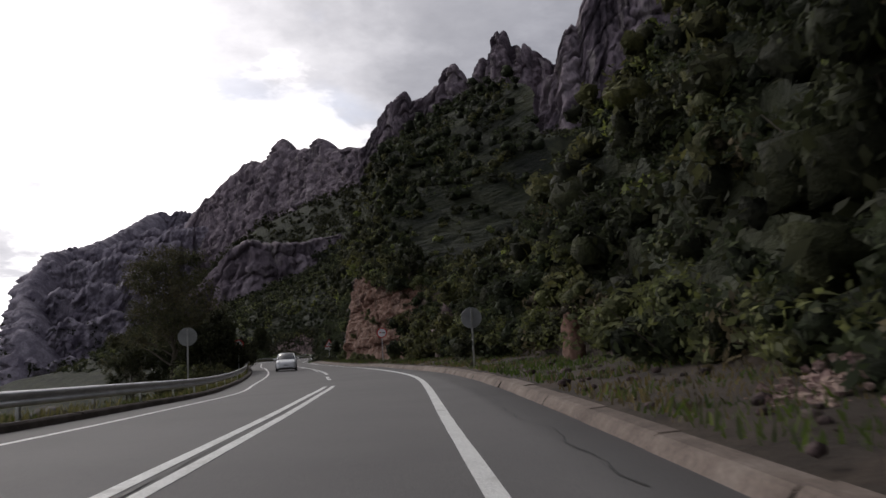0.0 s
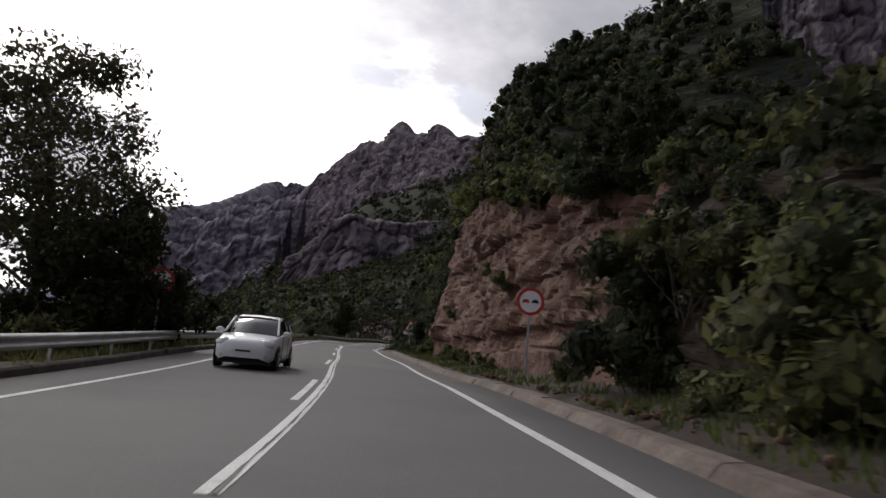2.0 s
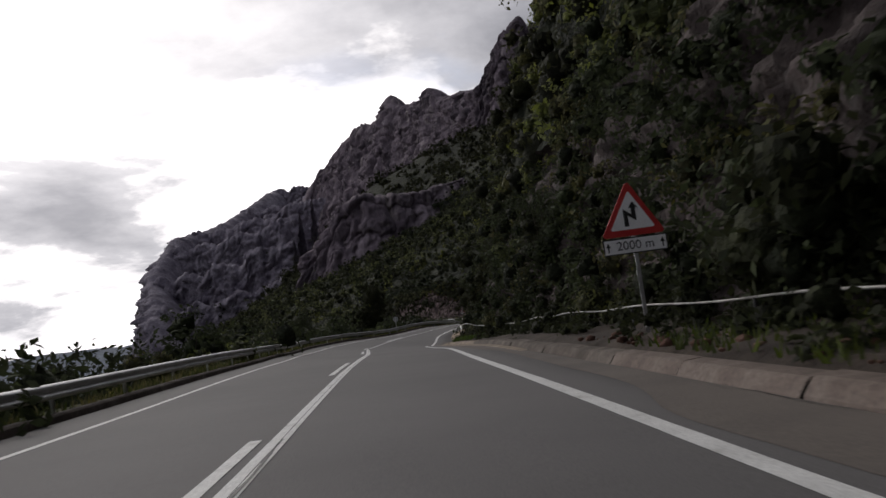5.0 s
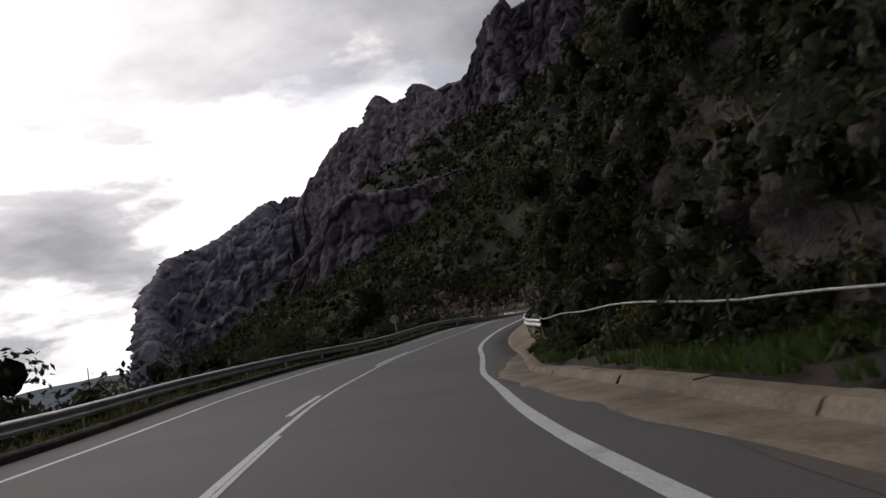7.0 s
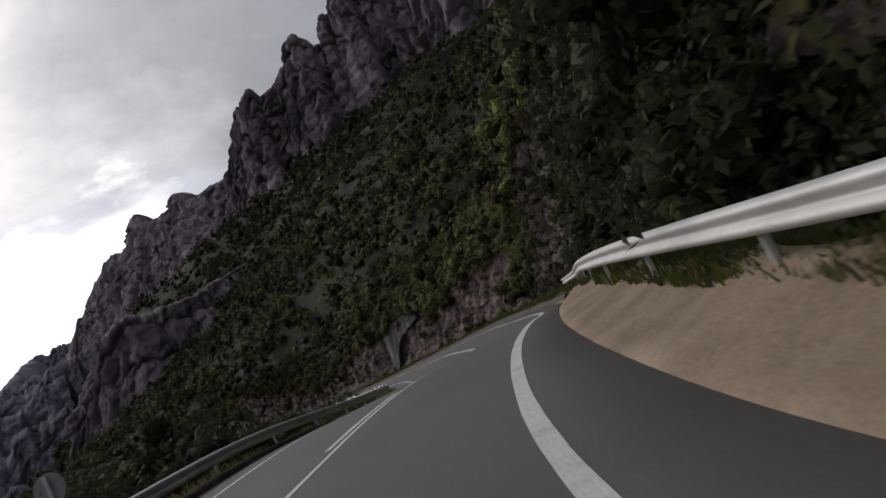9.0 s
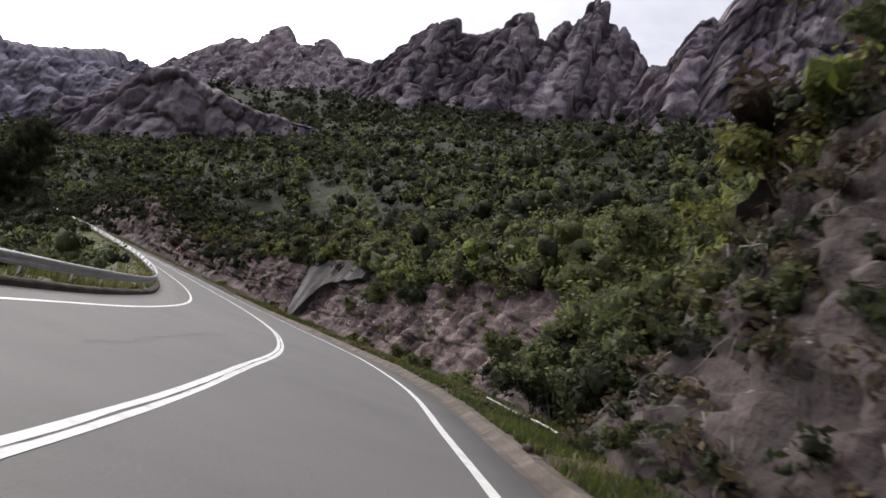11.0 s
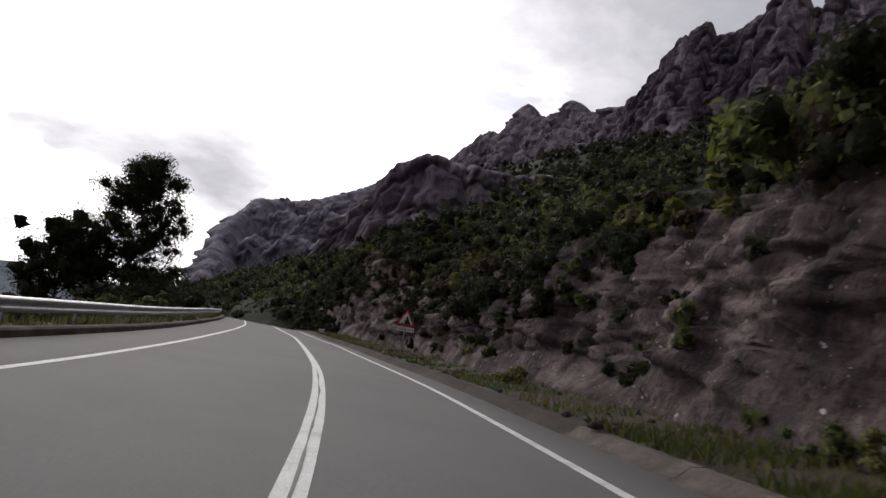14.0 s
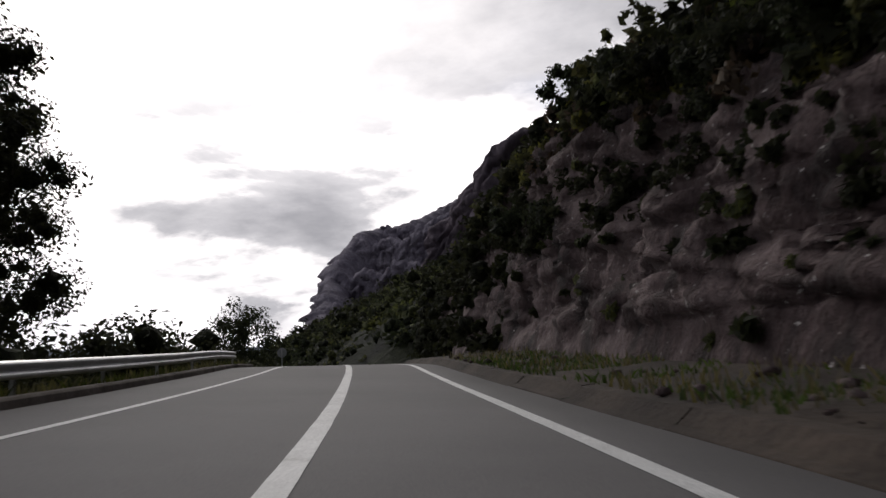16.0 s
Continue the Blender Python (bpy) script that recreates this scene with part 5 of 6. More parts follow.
def tree(place, height, radius, leaf_mat, seed, label, trunk=0.22, limbs=14, leaves=9000, leaf=0.16, low=0.25, taper=1.0, gap=0.5, upward=0.7, dense=0.0):
    """Trunk, limbs that fork, and a crown of leaf clumps at their ends."""
    rnd = np.random.default_rng(seed)
    root = new("tree")
    root.matrix_basis = Matrix.Translation(Vector(place))
    pieces, tips = [], []
    spine = [np.array([0, 0, -0.5])]
    for k in range(1, 9):
        spine.append(np.array([rnd.normal() * 0.12 * k * 0.4, rnd.normal() * 0.12 * k * 0.4, height * 0.93 * k / 8]))
    rad = [trunk * (1 - 0.9 * k / 8) for k in range(9)]
    v, f = limb(spine, rad)
    pieces.append((v, f, 0))
    for k in range(limbs):
        t = low + (0.97 - low) * (k + rnd.random() * 0.6) / limbs
        base = spine[min(int(t * 8), 7)] * (1 - (t * 8) % 1) + spine[min(int(t * 8) + 1, 8)] * ((t * 8) % 1)
        a = k * 2.4 + rnd.random()
        shape = math.sin(min(1.0, (1 - t) / (1 - low) * 1.15) * math.pi * 0.5) ** taper
        reach = radius * (0.35 + 0.65 * shape) * rnd.uniform(0.75, 1.1)
        end = base + np.array([math.cos(a) * reach, math.sin(a) * reach, reach * upward * rnd.uniform(0.6, 1.2)])
        mid = (base + end) / 2 + rnd.normal(size=3) * reach * 0.08
        r0 = trunk * (1 - t) * 0.45 + 0.025
        v, f = limb([base, mid, end], [r0, r0 * 0.6, 0.012], 5)
        pieces.append((v, f, 0))
        tips += [end, mid * 0.4 + end * 0.6]
        for _ in range(3):
            s = base + (end - base) * rnd.uniform(0.35, 0.9)
            e = s + rnd.normal(size=3) * reach * 0.28 + np.array([0, 0, reach * 0.22])
            v, f = limb([s, (s + e) / 2 + rnd.normal(size=3) * 0.05, e], [r0 * 0.4, r0 * 0.25, 0.008], 4)
            pieces.append((v, f, 0))
            tips.append(e)
    v, f, ids = stack_up(pieces)
    tr = new("trunk", quick_mesh("trunk", v, f, [BARK]))
    tr.parent = root
    tips = np.array(tips)
    rr = radius * gap * rnd.uniform(0.22, 0.42, (len(tips), 1)) * np.array([1, 1, 0.85])
    v, f = leaf_cloud(tips, rr, leaves, leaf, rnd, 0.9, 0.2)
    pieces = [(v, f, 0)]
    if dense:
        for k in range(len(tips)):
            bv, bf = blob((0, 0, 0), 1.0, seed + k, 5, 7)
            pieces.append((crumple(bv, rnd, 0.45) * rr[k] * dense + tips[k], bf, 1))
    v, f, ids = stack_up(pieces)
    cr = new("crown", quick_mesh("crown", v, f, [leaf_mat, INNER_SHADE[leaf_mat]], ids))
    cr.parent = root
    return tagged(root, label, "tree")


tree((-7.4, -59, -3.2), 13.0, 4.6, LEAF_GREY, 5, "tall feathery tree with thin reddish-brown leaves behind the rail", 0.26, 30, 15000, 0.155, 0.22, 0.7, 0.66, 0.8)
tree((-3.4, -62.5, -3.4), 6.6, 2.8, LEAF_DARK, 6, "dark broad tree beside the feathery one", 0.2, 22, 22000, 0.15, 0.08, 0.6, 0.8, 0.6, 0.3)
tree((-13.0, -28, -4.2), 7.2, 2.9, LEAF_DARK, 14, "dark bushy tree standing behind the guard rail", 0.18, 20, 14000, 0.13, 0.06, 0.6, 0.85, 0.6, 0.35)
tree((-17.2, -30, -5.2), 7.6, 2.6, LEAF_DARK, 15, "dark thin-leaved tree behind the guard rail", 0.16, 18, 9000, 0.13, 0.1, 0.7, 0.75, 0.7, 0.25)
for k, (x, y, h) in enumerate(((33.5, 116.5, 4.6), (35.2, 114.2, 5.2), (37.2, 112.2, 5.4), (38.6, 109.6, 5.6), (40.5, 113.5, 5.0))):
    near = np.argmin(np.hypot(SLOPE[..., 0] - x, SLOPE[..., 1] - y))
    tree((x, y, float(SLOPE[..., 2].ravel()[near]) - 0.3), h, 2.3, LEAF_LIGHT if k % 2 else LEAF_MID, 20 + k, "bushy light green tree on the slope past the bluff", 0.12, 18, 8000, 0.13, 0.06, 0.6, 0.85, 0.6, 0.35)
tree((-17.75, 213.3, -4.37), 16.4, 3.7, LEAF_DARK, 8, "dark dense evergreen tree beside the guard rail", 0.28, 40, 62000, 0.11, 0.12, 0.7, 0.85, 0.5, 0.3)
tree((-21.91, 210, -5.81), 10.5, 3.8, LEAF_DARK, 9, "lower dark evergreen next to the tall one", 0.2, 24, 26000, 0.12, 0.05, 0.6, 0.95, 0.4, 0.45)
tree((-57.35, 300, -5.55), 11.0, 6.0, LEAF_DARK, 10, "round dark tree where the road leaves the view", 0.25, 16, 6000, 0.3, 0.25, 0.5, 0.8, 0.4)
tree((-24.38, -2, -7.10), 12.4, 3.4, LEAF_GREY, 12, "slim dark tree below the road", 0.18, 14, 5000, 0.2, 0.2, 0.8, 0.7, 0.9)
# trees on the skyline of the right slope
for y, j, h, r, m, s in ((-104, J2 + 24, 6.0, 2.4, LEAF_DARK, 24), (-66, J2 + 4, 3.4, 1.5, LEAF_DARK, 25), (221, J2 + 1, 2.8, 1.3, LEAF_DARK, 26), (132, J3, 5.0, 2.2, LEAF_LIGHT, 28), (112, J2 + 20, 5.0, 2.0, LEAF_MID, 29)):
    tree(SLOPE[iy(y), j] - np.array([0, 0, 0.3]), h, r, m, s, "small dark tree standing out above the slope" if m is LEAF_DARK else "small light green tree on the slope", 0.11, 12, 3600, 0.12, 0.2, 0.6, 0.8, 0.6, 0.45)


def dead_roots(n, y0, y1, seed, label):
    """Bare roots and dry branches hanging down a rock face."""
    rnd = np.random.default_rng(seed)
    pieces = []
    for _ in range(n):
        p = SLOPE[iy(rnd.uniform(y0, y1)), int(rnd.integers(J1 + 8, J2 - 4))] + np.array([-0.25, 0, 0])
        run = rnd.normal(size=3) * np.array([0.15, 0.7, 0.5]) + np.array([0, 0, -0.7])
        q = [p + run * t + rnd.normal(size=3) * 0.10 * t for t in (0, 0.35, 0.7, 1.0)]
        v, f = limb(q, [0.022, 0.018, 0.013, 0.006], 5)
        pieces.append((v, f, 0))
    v, f, ids = stack_up(pieces)
    return tagged(new("dead_branches", quick_mesh("dead_branches", v, f, [STALK])), label, "branches", kind="stuff")


dead_roots(70, 82, 103, 99, "pale dry roots and branches on the bluff")
dead_roots(40, -30, 30, 98, "bare roots hanging on the dark rock wall")


def grass(name, n, y0, y1, off_fn, height, mat, label, seed, spread=0.03):
    """Blades along the road's edge, one mesh."""
    rnd = np.random.default_rng(seed)
    y = rnd.uniform(y0, y1, n)
    tuft = fbm(np.stack([y * 0.6, y * 0, y * 0 + seed], 1), 3, 0.6, seed)
    y = y[tuft > -0.25]
    n = len(y)
    o, z = off_fn(y, rnd.random(n))
    b = at(y, o, z)
    a = rnd.uniform(0, 6.28, n)
    h = height * (0.4 + 0.9 * rnd.random(n))
    w = 0.012 + 0.02 * rnd.random(n)
    side = np.stack([np.cos(a) * w, np.sin(a) * w, 0 * a], 1)
    lean = np.stack([rnd.normal(size=n) * 0.35 * h, rnd.normal(size=n) * 0.35 * h, h], 1)
    v = np.stack([b - side, b + side, b + lean * 0.6 + side * 0.7 + [0, 0, 0.02], b + lean - side * 0.1], 1).reshape(-1, 3)
    return tagged(new(name, quick_mesh(name, v, np.arange(n * 4).reshape(-1, 4), [mat])), label, "grass", kind="stuff")


def apron_back(y, t):
    return edge_r(y) + (apron_w(y) + 0.25) * (0.62 + 0.5 * t), 0.26 + 0.12 * t


def right_verge(y, t):
    e, c = edge_r(y) + 0.40 + apron_w(y), cut_off(y)
    return e + (c - e) * t, VERGE_H + 0.25 * t * t - 0.03


def left_verge_at(y, t):
    return edge_l(y) - 0.45 - 2.2 * t * t, 0.02 - 0.4 * t * t * t


grass("verge_grass", 5500, -132, -84, right_verge, 0.20, GRASS, "grass and weeds at the foot of the bank", 3)
grass("verge_grass", 9000, 14, 40, right_verge, 0.24, GRASS, "tufts of green grass behind the kerb before the bend", 17)
grass("verge_grass", 5200, 37, 80, apron_back, 0.26, GRASS, "grass and weeds growing over the back of the apron", 19)
grass("dry_grass", 3500, 37, 80, apron_back, 0.22, STRAW, "dry stalks on the back of the apron", 20)
grass("verge_grass", 4500, -84, -14, right_verge, 0.22, GRASS, "thin weeds under the red rock", 4)
grass("verge_grass", 26000, 88, 168, right_verge, 0.22, GRASS, "long green grass between road and rock", 6)
grass("verge_grass", 6000, 168, 225, right_verge, 0.15, GRASS, "thin green grass on brown soil by the rock", 16)
grass("dry_grass", 5000, -132, -84, right_verge, 0.16, STRAW, "dry brown stalks on the earthy bank", 18)
grass("dry_grass", 8000, 88, 225, right_verge, 0.24, STRAW, "dry stalks in the grass by the rock", 7)
grass("outer_grass", 26000, -140, 230, left_verge_at, 0.26, GRASS, "green grass under the guard rail", 8)
grass("outer_dry_grass", 20000, -140, 230, left_verge_at, 0.30, STRAW, "dry straw-coloured grass under the guard rail", 9)


def stones(name, n, y0, y1, off_fn, size, mat, label, seed):
    rnd = np.random.default_rng(seed)
    pieces = []
    y = rnd.uniform(y0, y1, n)
    o, z = off_fn(y, rnd.random(n))
    p = at(y, o, z)
    for k in range(n):
        s = size * rnd.uniform(0.25, 1.0) ** 2
        v, f = blob(p[k] + np.array([0, 0, s * 0.25]), (s, s * rnd.uniform(0.6, 1), s * 0.6), seed + k, 4, 6)
        pieces.append((v, f, 0))
    v, f, ids = stack_up(pieces)
    return tagged(new(name, quick_mesh(name, v, f, [mat])), label, "stones", kind="stuff")


stones("fallen_stones", 420, -84, -12, lambda y, t: (edge_r(y) + 0.5 + 1.1 * t, VERGE_H + 0 * t), 0.14, ROCK_RED, "red stones fallen from the rock cut", 13)
stones("fallen_stones", 360, 90, 225, lambda y, t: (edge_r(y) + 0.3 + 2.4 * t, VERGE_H + 0.2 * t * t), 0.16, ROCK_GREY, "grey stones fallen from the rock", 14)
stones("fallen_stones", 200, -135, -86, lambda y, t: (edge_r(y) + 0.6 + 2.6 * t, VERGE_H + 0.2 * t * t), 0.16, ROCK_GREY, "stones on the earthy bank", 15)


def boulder(y, off, h, size, mat, seed, label, name="boulder", group="", rows=18):
    p = at(y, off, h)
    v, f = blob((0, 0, 0), size, seed, rows, rows + rows // 2)
    d = fbm(v * (1.8 if rows > 9 else 9.0), 4, 0.55, seed)
    v = v * (1 + 0.16 * np.round(d * 3)[:, None] / 3)
    ob = new(name, quick_mesh(name, v, f, [mat]))
    ob.matrix_basis = Matrix.Translation(Vector(p))
    if rows < 9:
        crack = random.Random(seed)
        for c in ob.data.vertices:
            c.co *= crack.uniform(0.72, 1.25)
        ob.data.polygons.foreach_set("use_smooth", [False] * len(ob.data.polygons))
    return tagged(ob, label, "stone" if group else "boulder", group)


br = random.Random(29)
for k in range(110):
    q, w = br.random(), br.uniform(0.035, 0.10) * br.uniform(0.8, 1.5)
    boulder(br.gauss(-122.7, 0.55), 6.9 + 1.5 * q, 0.26 + 0.62 * q * q + br.uniform(-0.02, 0.06), (w, w * br.uniform(0.7, 1.4), w * br.uniform(0.5, 1.0)), RUBBLE, 100 + k, "angular pinkish stone of a small rubble slide", "rubble_stone", "stones of the rubble slide", 4)
boulder(-106.5, 8.6, 1.0, (0.35, 0.5, 1.0), ROCK_RED, 4, "pinkish rock standing out of the shrubs")
boulder(-84.5, 8.2, 1.6, (1.1, 1.8, 1.8), ROCK_GREY, 5, "grey-brown outcrop beside the red cut")
boulder(-114.0, -5.6, 0.0, (0.4, 0.7, 0.25), WALL_CONCRETE, 6, "pale stone at the end of the kerb")


# ---- hills across the valley, haze put into their colour ----
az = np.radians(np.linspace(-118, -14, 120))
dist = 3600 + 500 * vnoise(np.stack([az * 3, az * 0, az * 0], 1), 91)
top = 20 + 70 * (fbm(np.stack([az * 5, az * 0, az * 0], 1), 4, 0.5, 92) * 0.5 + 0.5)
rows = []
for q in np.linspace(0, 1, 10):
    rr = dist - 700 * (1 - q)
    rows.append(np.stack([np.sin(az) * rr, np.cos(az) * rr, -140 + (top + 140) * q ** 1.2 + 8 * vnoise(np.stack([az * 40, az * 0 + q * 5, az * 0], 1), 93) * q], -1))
tagged(mesh_object("backdrop", np.stack(rows, 1).reshape(-1, 3), grid_faces(len(az), 10), HILL_PAINTED_HAZE), "wooded hills across the valley, faint blue haze put into their colour", "hills", kind="structure")

# ---- guard rails ----
W_BEAM = [(0.00, 0.155), (0.035, 0.14), (0.075, 0.11), (0.08, 0.085), (0.07, 0.06), (0.02, 0.02), (0.0, 0.0), (0.02, -0.02), (0.07, -0.06), (0.08, -0.085), (0.075, -0.11), (0.035, -0.14), (0.00, -0.155)]


def guard_rail(y0, y1, off_fn, side, mat, label, top=0.70, post_every=4.0, foot=-0.2):
    """W-beam on C-posts along the road. side: +1 faces right, -1 faces left (towards the traffic)."""
    root = new("guard_rail")
    tagged(root, label, "guard rail")
    ys = np.arange(y0, y1, 1.0)
    height = top if callable(top) else (lambda y: top + 0 * np.asarray(y, float))
    rows = []
    for a, b in W_BEAM + [(x - 0.006, h) for x, h in W_BEAM[::-1]]:
        o = off_fn(ys) + side * a
        rows.append(at(ys, o, height(ys) - 0.155 + b))
    v = np.stack(rows + [rows[0]], 1)
    mesh_object("beam", v.reshape(-1, 3), grid_faces(len(ys), len(rows) + 1), mat, True, root)
    # one post, shared
    pv = np.array([(-0.05, -0.03, 0), (0.05, -0.03, 0), (0.05, 0.03, 0), (-0.05, 0.03, 0), (-0.05, -0.03, 1), (0.05, -0.03, 1), (0.05, 0.03, 1), (-0.05, 0.03, 1),
                   (-0.035, -0.03, 0), (0.035, -0.03, 0), (0.035, 0.018, 0), (-0.035, 0.018, 0), (-0.035, -0.03, 1), (0.035, -0.03, 1), (0.035, 0.018, 1), (-0.035, 0.018, 1)])
    pf = [(1, 2, 6, 5), (2, 3, 7, 6), (3, 0, 4, 7), (9, 13, 14, 10), (10, 14, 15, 11), (11, 15, 12, 8), (0, 8, 12, 4), (9, 1, 5, 13), (4, 12, 13, 5), (12, 15, 14, 13), (4, 5, 6, 7)]
    pm = bpy.data.meshes.new("post")
    pm.from_pydata(pv.tolist(), [], pf)
    pm.materials.append(mat)
    for y in np.arange(y0 + 1.0, y1 - 0.5, post_every):
        o = float(off_fn(y)) - side * 0.10
        p = at(y, o, foot)
        ob = new("post", pm)
        ob.parent = root
        ob.matrix_basis = Matrix.Translation(Vector(p)) @ Euler((0, 0, radians(heading(y) + (90 if side > 0 else -90)))).to_matrix().to_4x4() @ Matrix.Diagonal((1, 1, float(height(y)) - 0.03 - foot, 1))
        bp = at(y, o + side * 0.06, float(height(y)) - 0.155)
        bm = bmesh.new()
        bmesh.ops.create_cube(bm, size=1.0, matrix=Matrix.Translation(Vector(bp)) @ Matrix.Diagonal((0.09, 0.10, 0.20, 1)))
        bmesh.ops.bevel(bm, geom=bm.edges[:], offset=0.012, segments=1, affect="EDGES")
        part("spacer", bm, mat, root)
    return root


guard_rail(-150, 228, lambda y: edge_l(y) - 0.42, 1, GALV, "long grey galvanised guard rail on the valley side")
guard_rail(38.4, 84, curve_fn([(30, 7.5), (37, 7.2), (40, 6.85), (42, 6.45), (46, 6.1), (52, 5.75), (60, 5.5), (76, 5.8), (90, 6.2)]), -1, GALV_BRIGHT, "bright galvanised guard rail on the inside of the bend", curve_fn([(30, 1.36), (40, 1.34), (44, 1.22), (50, 1.08), (60, 1.0), (90, 1.0)]), 4.0, 0.15)


def pipe_rail(y0, y1, off, h, label, mat, r=0.035, every=4.0):
    root = tagged(new("pipe_rail"), label, "rail")
    ys = np.arange(y0, y1 + 0.1, 1.0)
    h = np.interp(ys, *h) if isinstance(h, tuple) else h + 0 * ys
    c = at(ys, off + 0.06 * np.sin(ys * 0.7), h + 0.03 * np.sin(ys * 0.9))
    v, f = limb(c, np.full(len(ys), r), 8)
    mesh_object("pipe", v, f, mat, True, root)
    for y in np.arange(y0 + 0.5, y1, every):
        v, f = limb([at(y, off, VERGE_H - 0.2), at(y, off, np.interp(y, ys, h))], [0.03, 0.03], 6)
        # near-black posts: the darkness that hides them is put into their colour
        mesh_object("post", v, f, TAR_POST_SHADE, True, root)
    return root


pipe_rail(-30, 35, 7.0, ([-30, 12, 18, 24, 30, 37], [0.85, 0.85, 1.05, 1.36, 1.5, 1.6]), "old pale pipe rail in front of the dark rock wall", GALV_OLD, 0.022, 6.0)
pipe_rail(90, 113, 8.2, 0.50, "old low pipe rail half hidden in the grass", GALV_OLD)


# ---- road signs ----
def plate(verts2d, depth, bevel=0.004):
    bm = bmesh.new()
    f = bm.faces.new([bm.verts.new((x, 0, z)) for x, z in verts2d])
    r = bmesh.ops.extrude_face_region(bm, geom=[f])
    bmesh.ops.translate(bm, verts=[g for g in r["geom"] if isinstance(g, bmesh.types.BMVert)], vec=(0, depth, 0))
    bmesh.ops.recalc_face_normals(bm, faces=bm.faces[:])
    return bm


def circle_pts(r, n=40, cx=0.0, cz=0.0):
    return [(cx + r * math.cos(2 * math.pi * k / n), cz + r * math.sin(2 * math.pi * k / n)) for k in range(n)]


def rounded_triangle(side, r):
    h = side * math.sqrt(3) / 2
    pts = []
    for cx, cz, a0 in ((0, h - 2 * r, 30), (-side / 2 + r * math.sqrt(3), r, 150), (side / 2 - r * math.sqrt(3), r, 270)):
        for k in range(7):
            a = radians(a0 + k * 20)
            pts.append((cx + r * math.cos(a), cz + r * math.sin(a)))
    return pts


def sign_post(name, place, yaw, height, label, category="road sign"):
    root = new(name)
    root.matrix_basis = Matrix.Translation(Vector(place)) @ Euler((0, 0, radians(yaw))).to_matrix().to_4x4()
    bm = bmesh.new()
    bmesh.ops.create_cube(bm, size=1.0, matrix=Matrix.Translation((0, 0.06, height / 2 - 0.15)) @ Matrix.Diagonal((0.08, 0.05, height + 0.3, 1)))
    bmesh.ops.bevel(bm, geom=[e for e in bm.edges if abs(e.verts[0].co.z - e.verts[1].co.z) > 1], offset=0.012, segments=2, affect="EDGES")
    part("post", bm, GALV, root, "plain galvanised steel post")
    return tagged(root, label, category)


def flat_shape(name, pts, y, mat, parent, label=""):
    return part(name, plate(pts, 0.003), mat, parent, label) if y == 0 else shift(part(name, plate(pts, 0.003), mat, parent, label), y)


def shift(ob, y):
    ob.location.y = y
    return ob


def moved(pts, dx, dz, s=1.0):
    return [(x * s + dx, z * s + dz) for x, z in pts]


CAR_SHAPE = [(-0.5, -0.16), (-0.5, 0.05), (-0.40, 0.08), (-0.28, 0.30), (0.28, 0.30), (0.40, 0.08), (0.5, 0.05), (0.5, -0.16), (0.38, -0.16), (0.38, -0.26), (0.24, -0.26), (0.24, -0.16), (-0.24, -0.16), (-0.24, -0.26), (-0.38, -0.26), (-0.38, -0.16)]


def no_overtaking(place, yaw, height, r=0.45):
    root = sign_post("no_overtaking_sign", place, yaw, height + r * 0.8, "round no overtaking sign with a red border")
    disc = shift(part("disc", plate(circle_pts(r), 0.03), SIGN_RED, root, "red bordered disc"), -0.005)
    disc.location.z = height
    face = part("face", plate(circle_pts(r * 0.78), 0.004), SIGN_WHITE, disc, "white centre of the disc")
    face.location.y = -0.005
    for dx, m, l in ((-r * 0.34, SIGN_RED, "red car symbol"), (r * 0.34, SIGN_BLACK, "black car symbol")):
        c = part("symbol", plate(moved(CAR_SHAPE, dx, 0, r * 0.52), 0.003), m, disc, l)
        c.location.y = -0.009
    return root


def blank_disc(place, yaw, height, r=0.45):
    """The plain back of a round sign, with its two clamps."""
    root = sign_post("round_sign", place, yaw, height + r * 0.85, "round road sign seen from its plain grey back")
    disc = part("disc", plate(circle_pts(r), 0.03), SIGN_BACK, root, "plain grey back")
    disc.location = (0, 0.10, height)
    for dx in (-0.2, 0.2):
        bm = bmesh.new()
        bmesh.ops.create_cube(bm, size=1.0, matrix=Matrix.Translation((dx, -0.012, 0.0)) @ Matrix.Diagonal((0.05, 0.02, 0.04, 1)))
        part("clamp", bm, GALV_OLD, disc)
    return root


def letters(text, size, place, parent, mat, label):
    cu = bpy.data.curves.new("writing", "FONT")
    cu.body, cu.size, cu.align_x, cu.align_y, cu.extrude = text, size, "CENTER", "CENTER", 0.002
    tmp = bpy.data.objects.new("writing", cu)
    scene.collection.objects.link(tmp)
    me = bpy.data.meshes.new_from_object(tmp.evaluated_get(bpy.context.evaluated_depsgraph_get()))
    bpy.data.objects.remove(tmp)
    me.materials.clear()
    me.materials.append(mat)
    ob = new("writing", me)
    ob.parent = parent
    ob.matrix_basis = Matrix.Translation(place) @ Euler((radians(90), 0, 0)).to_matrix().to_4x4()
    return tagged(ob, label)


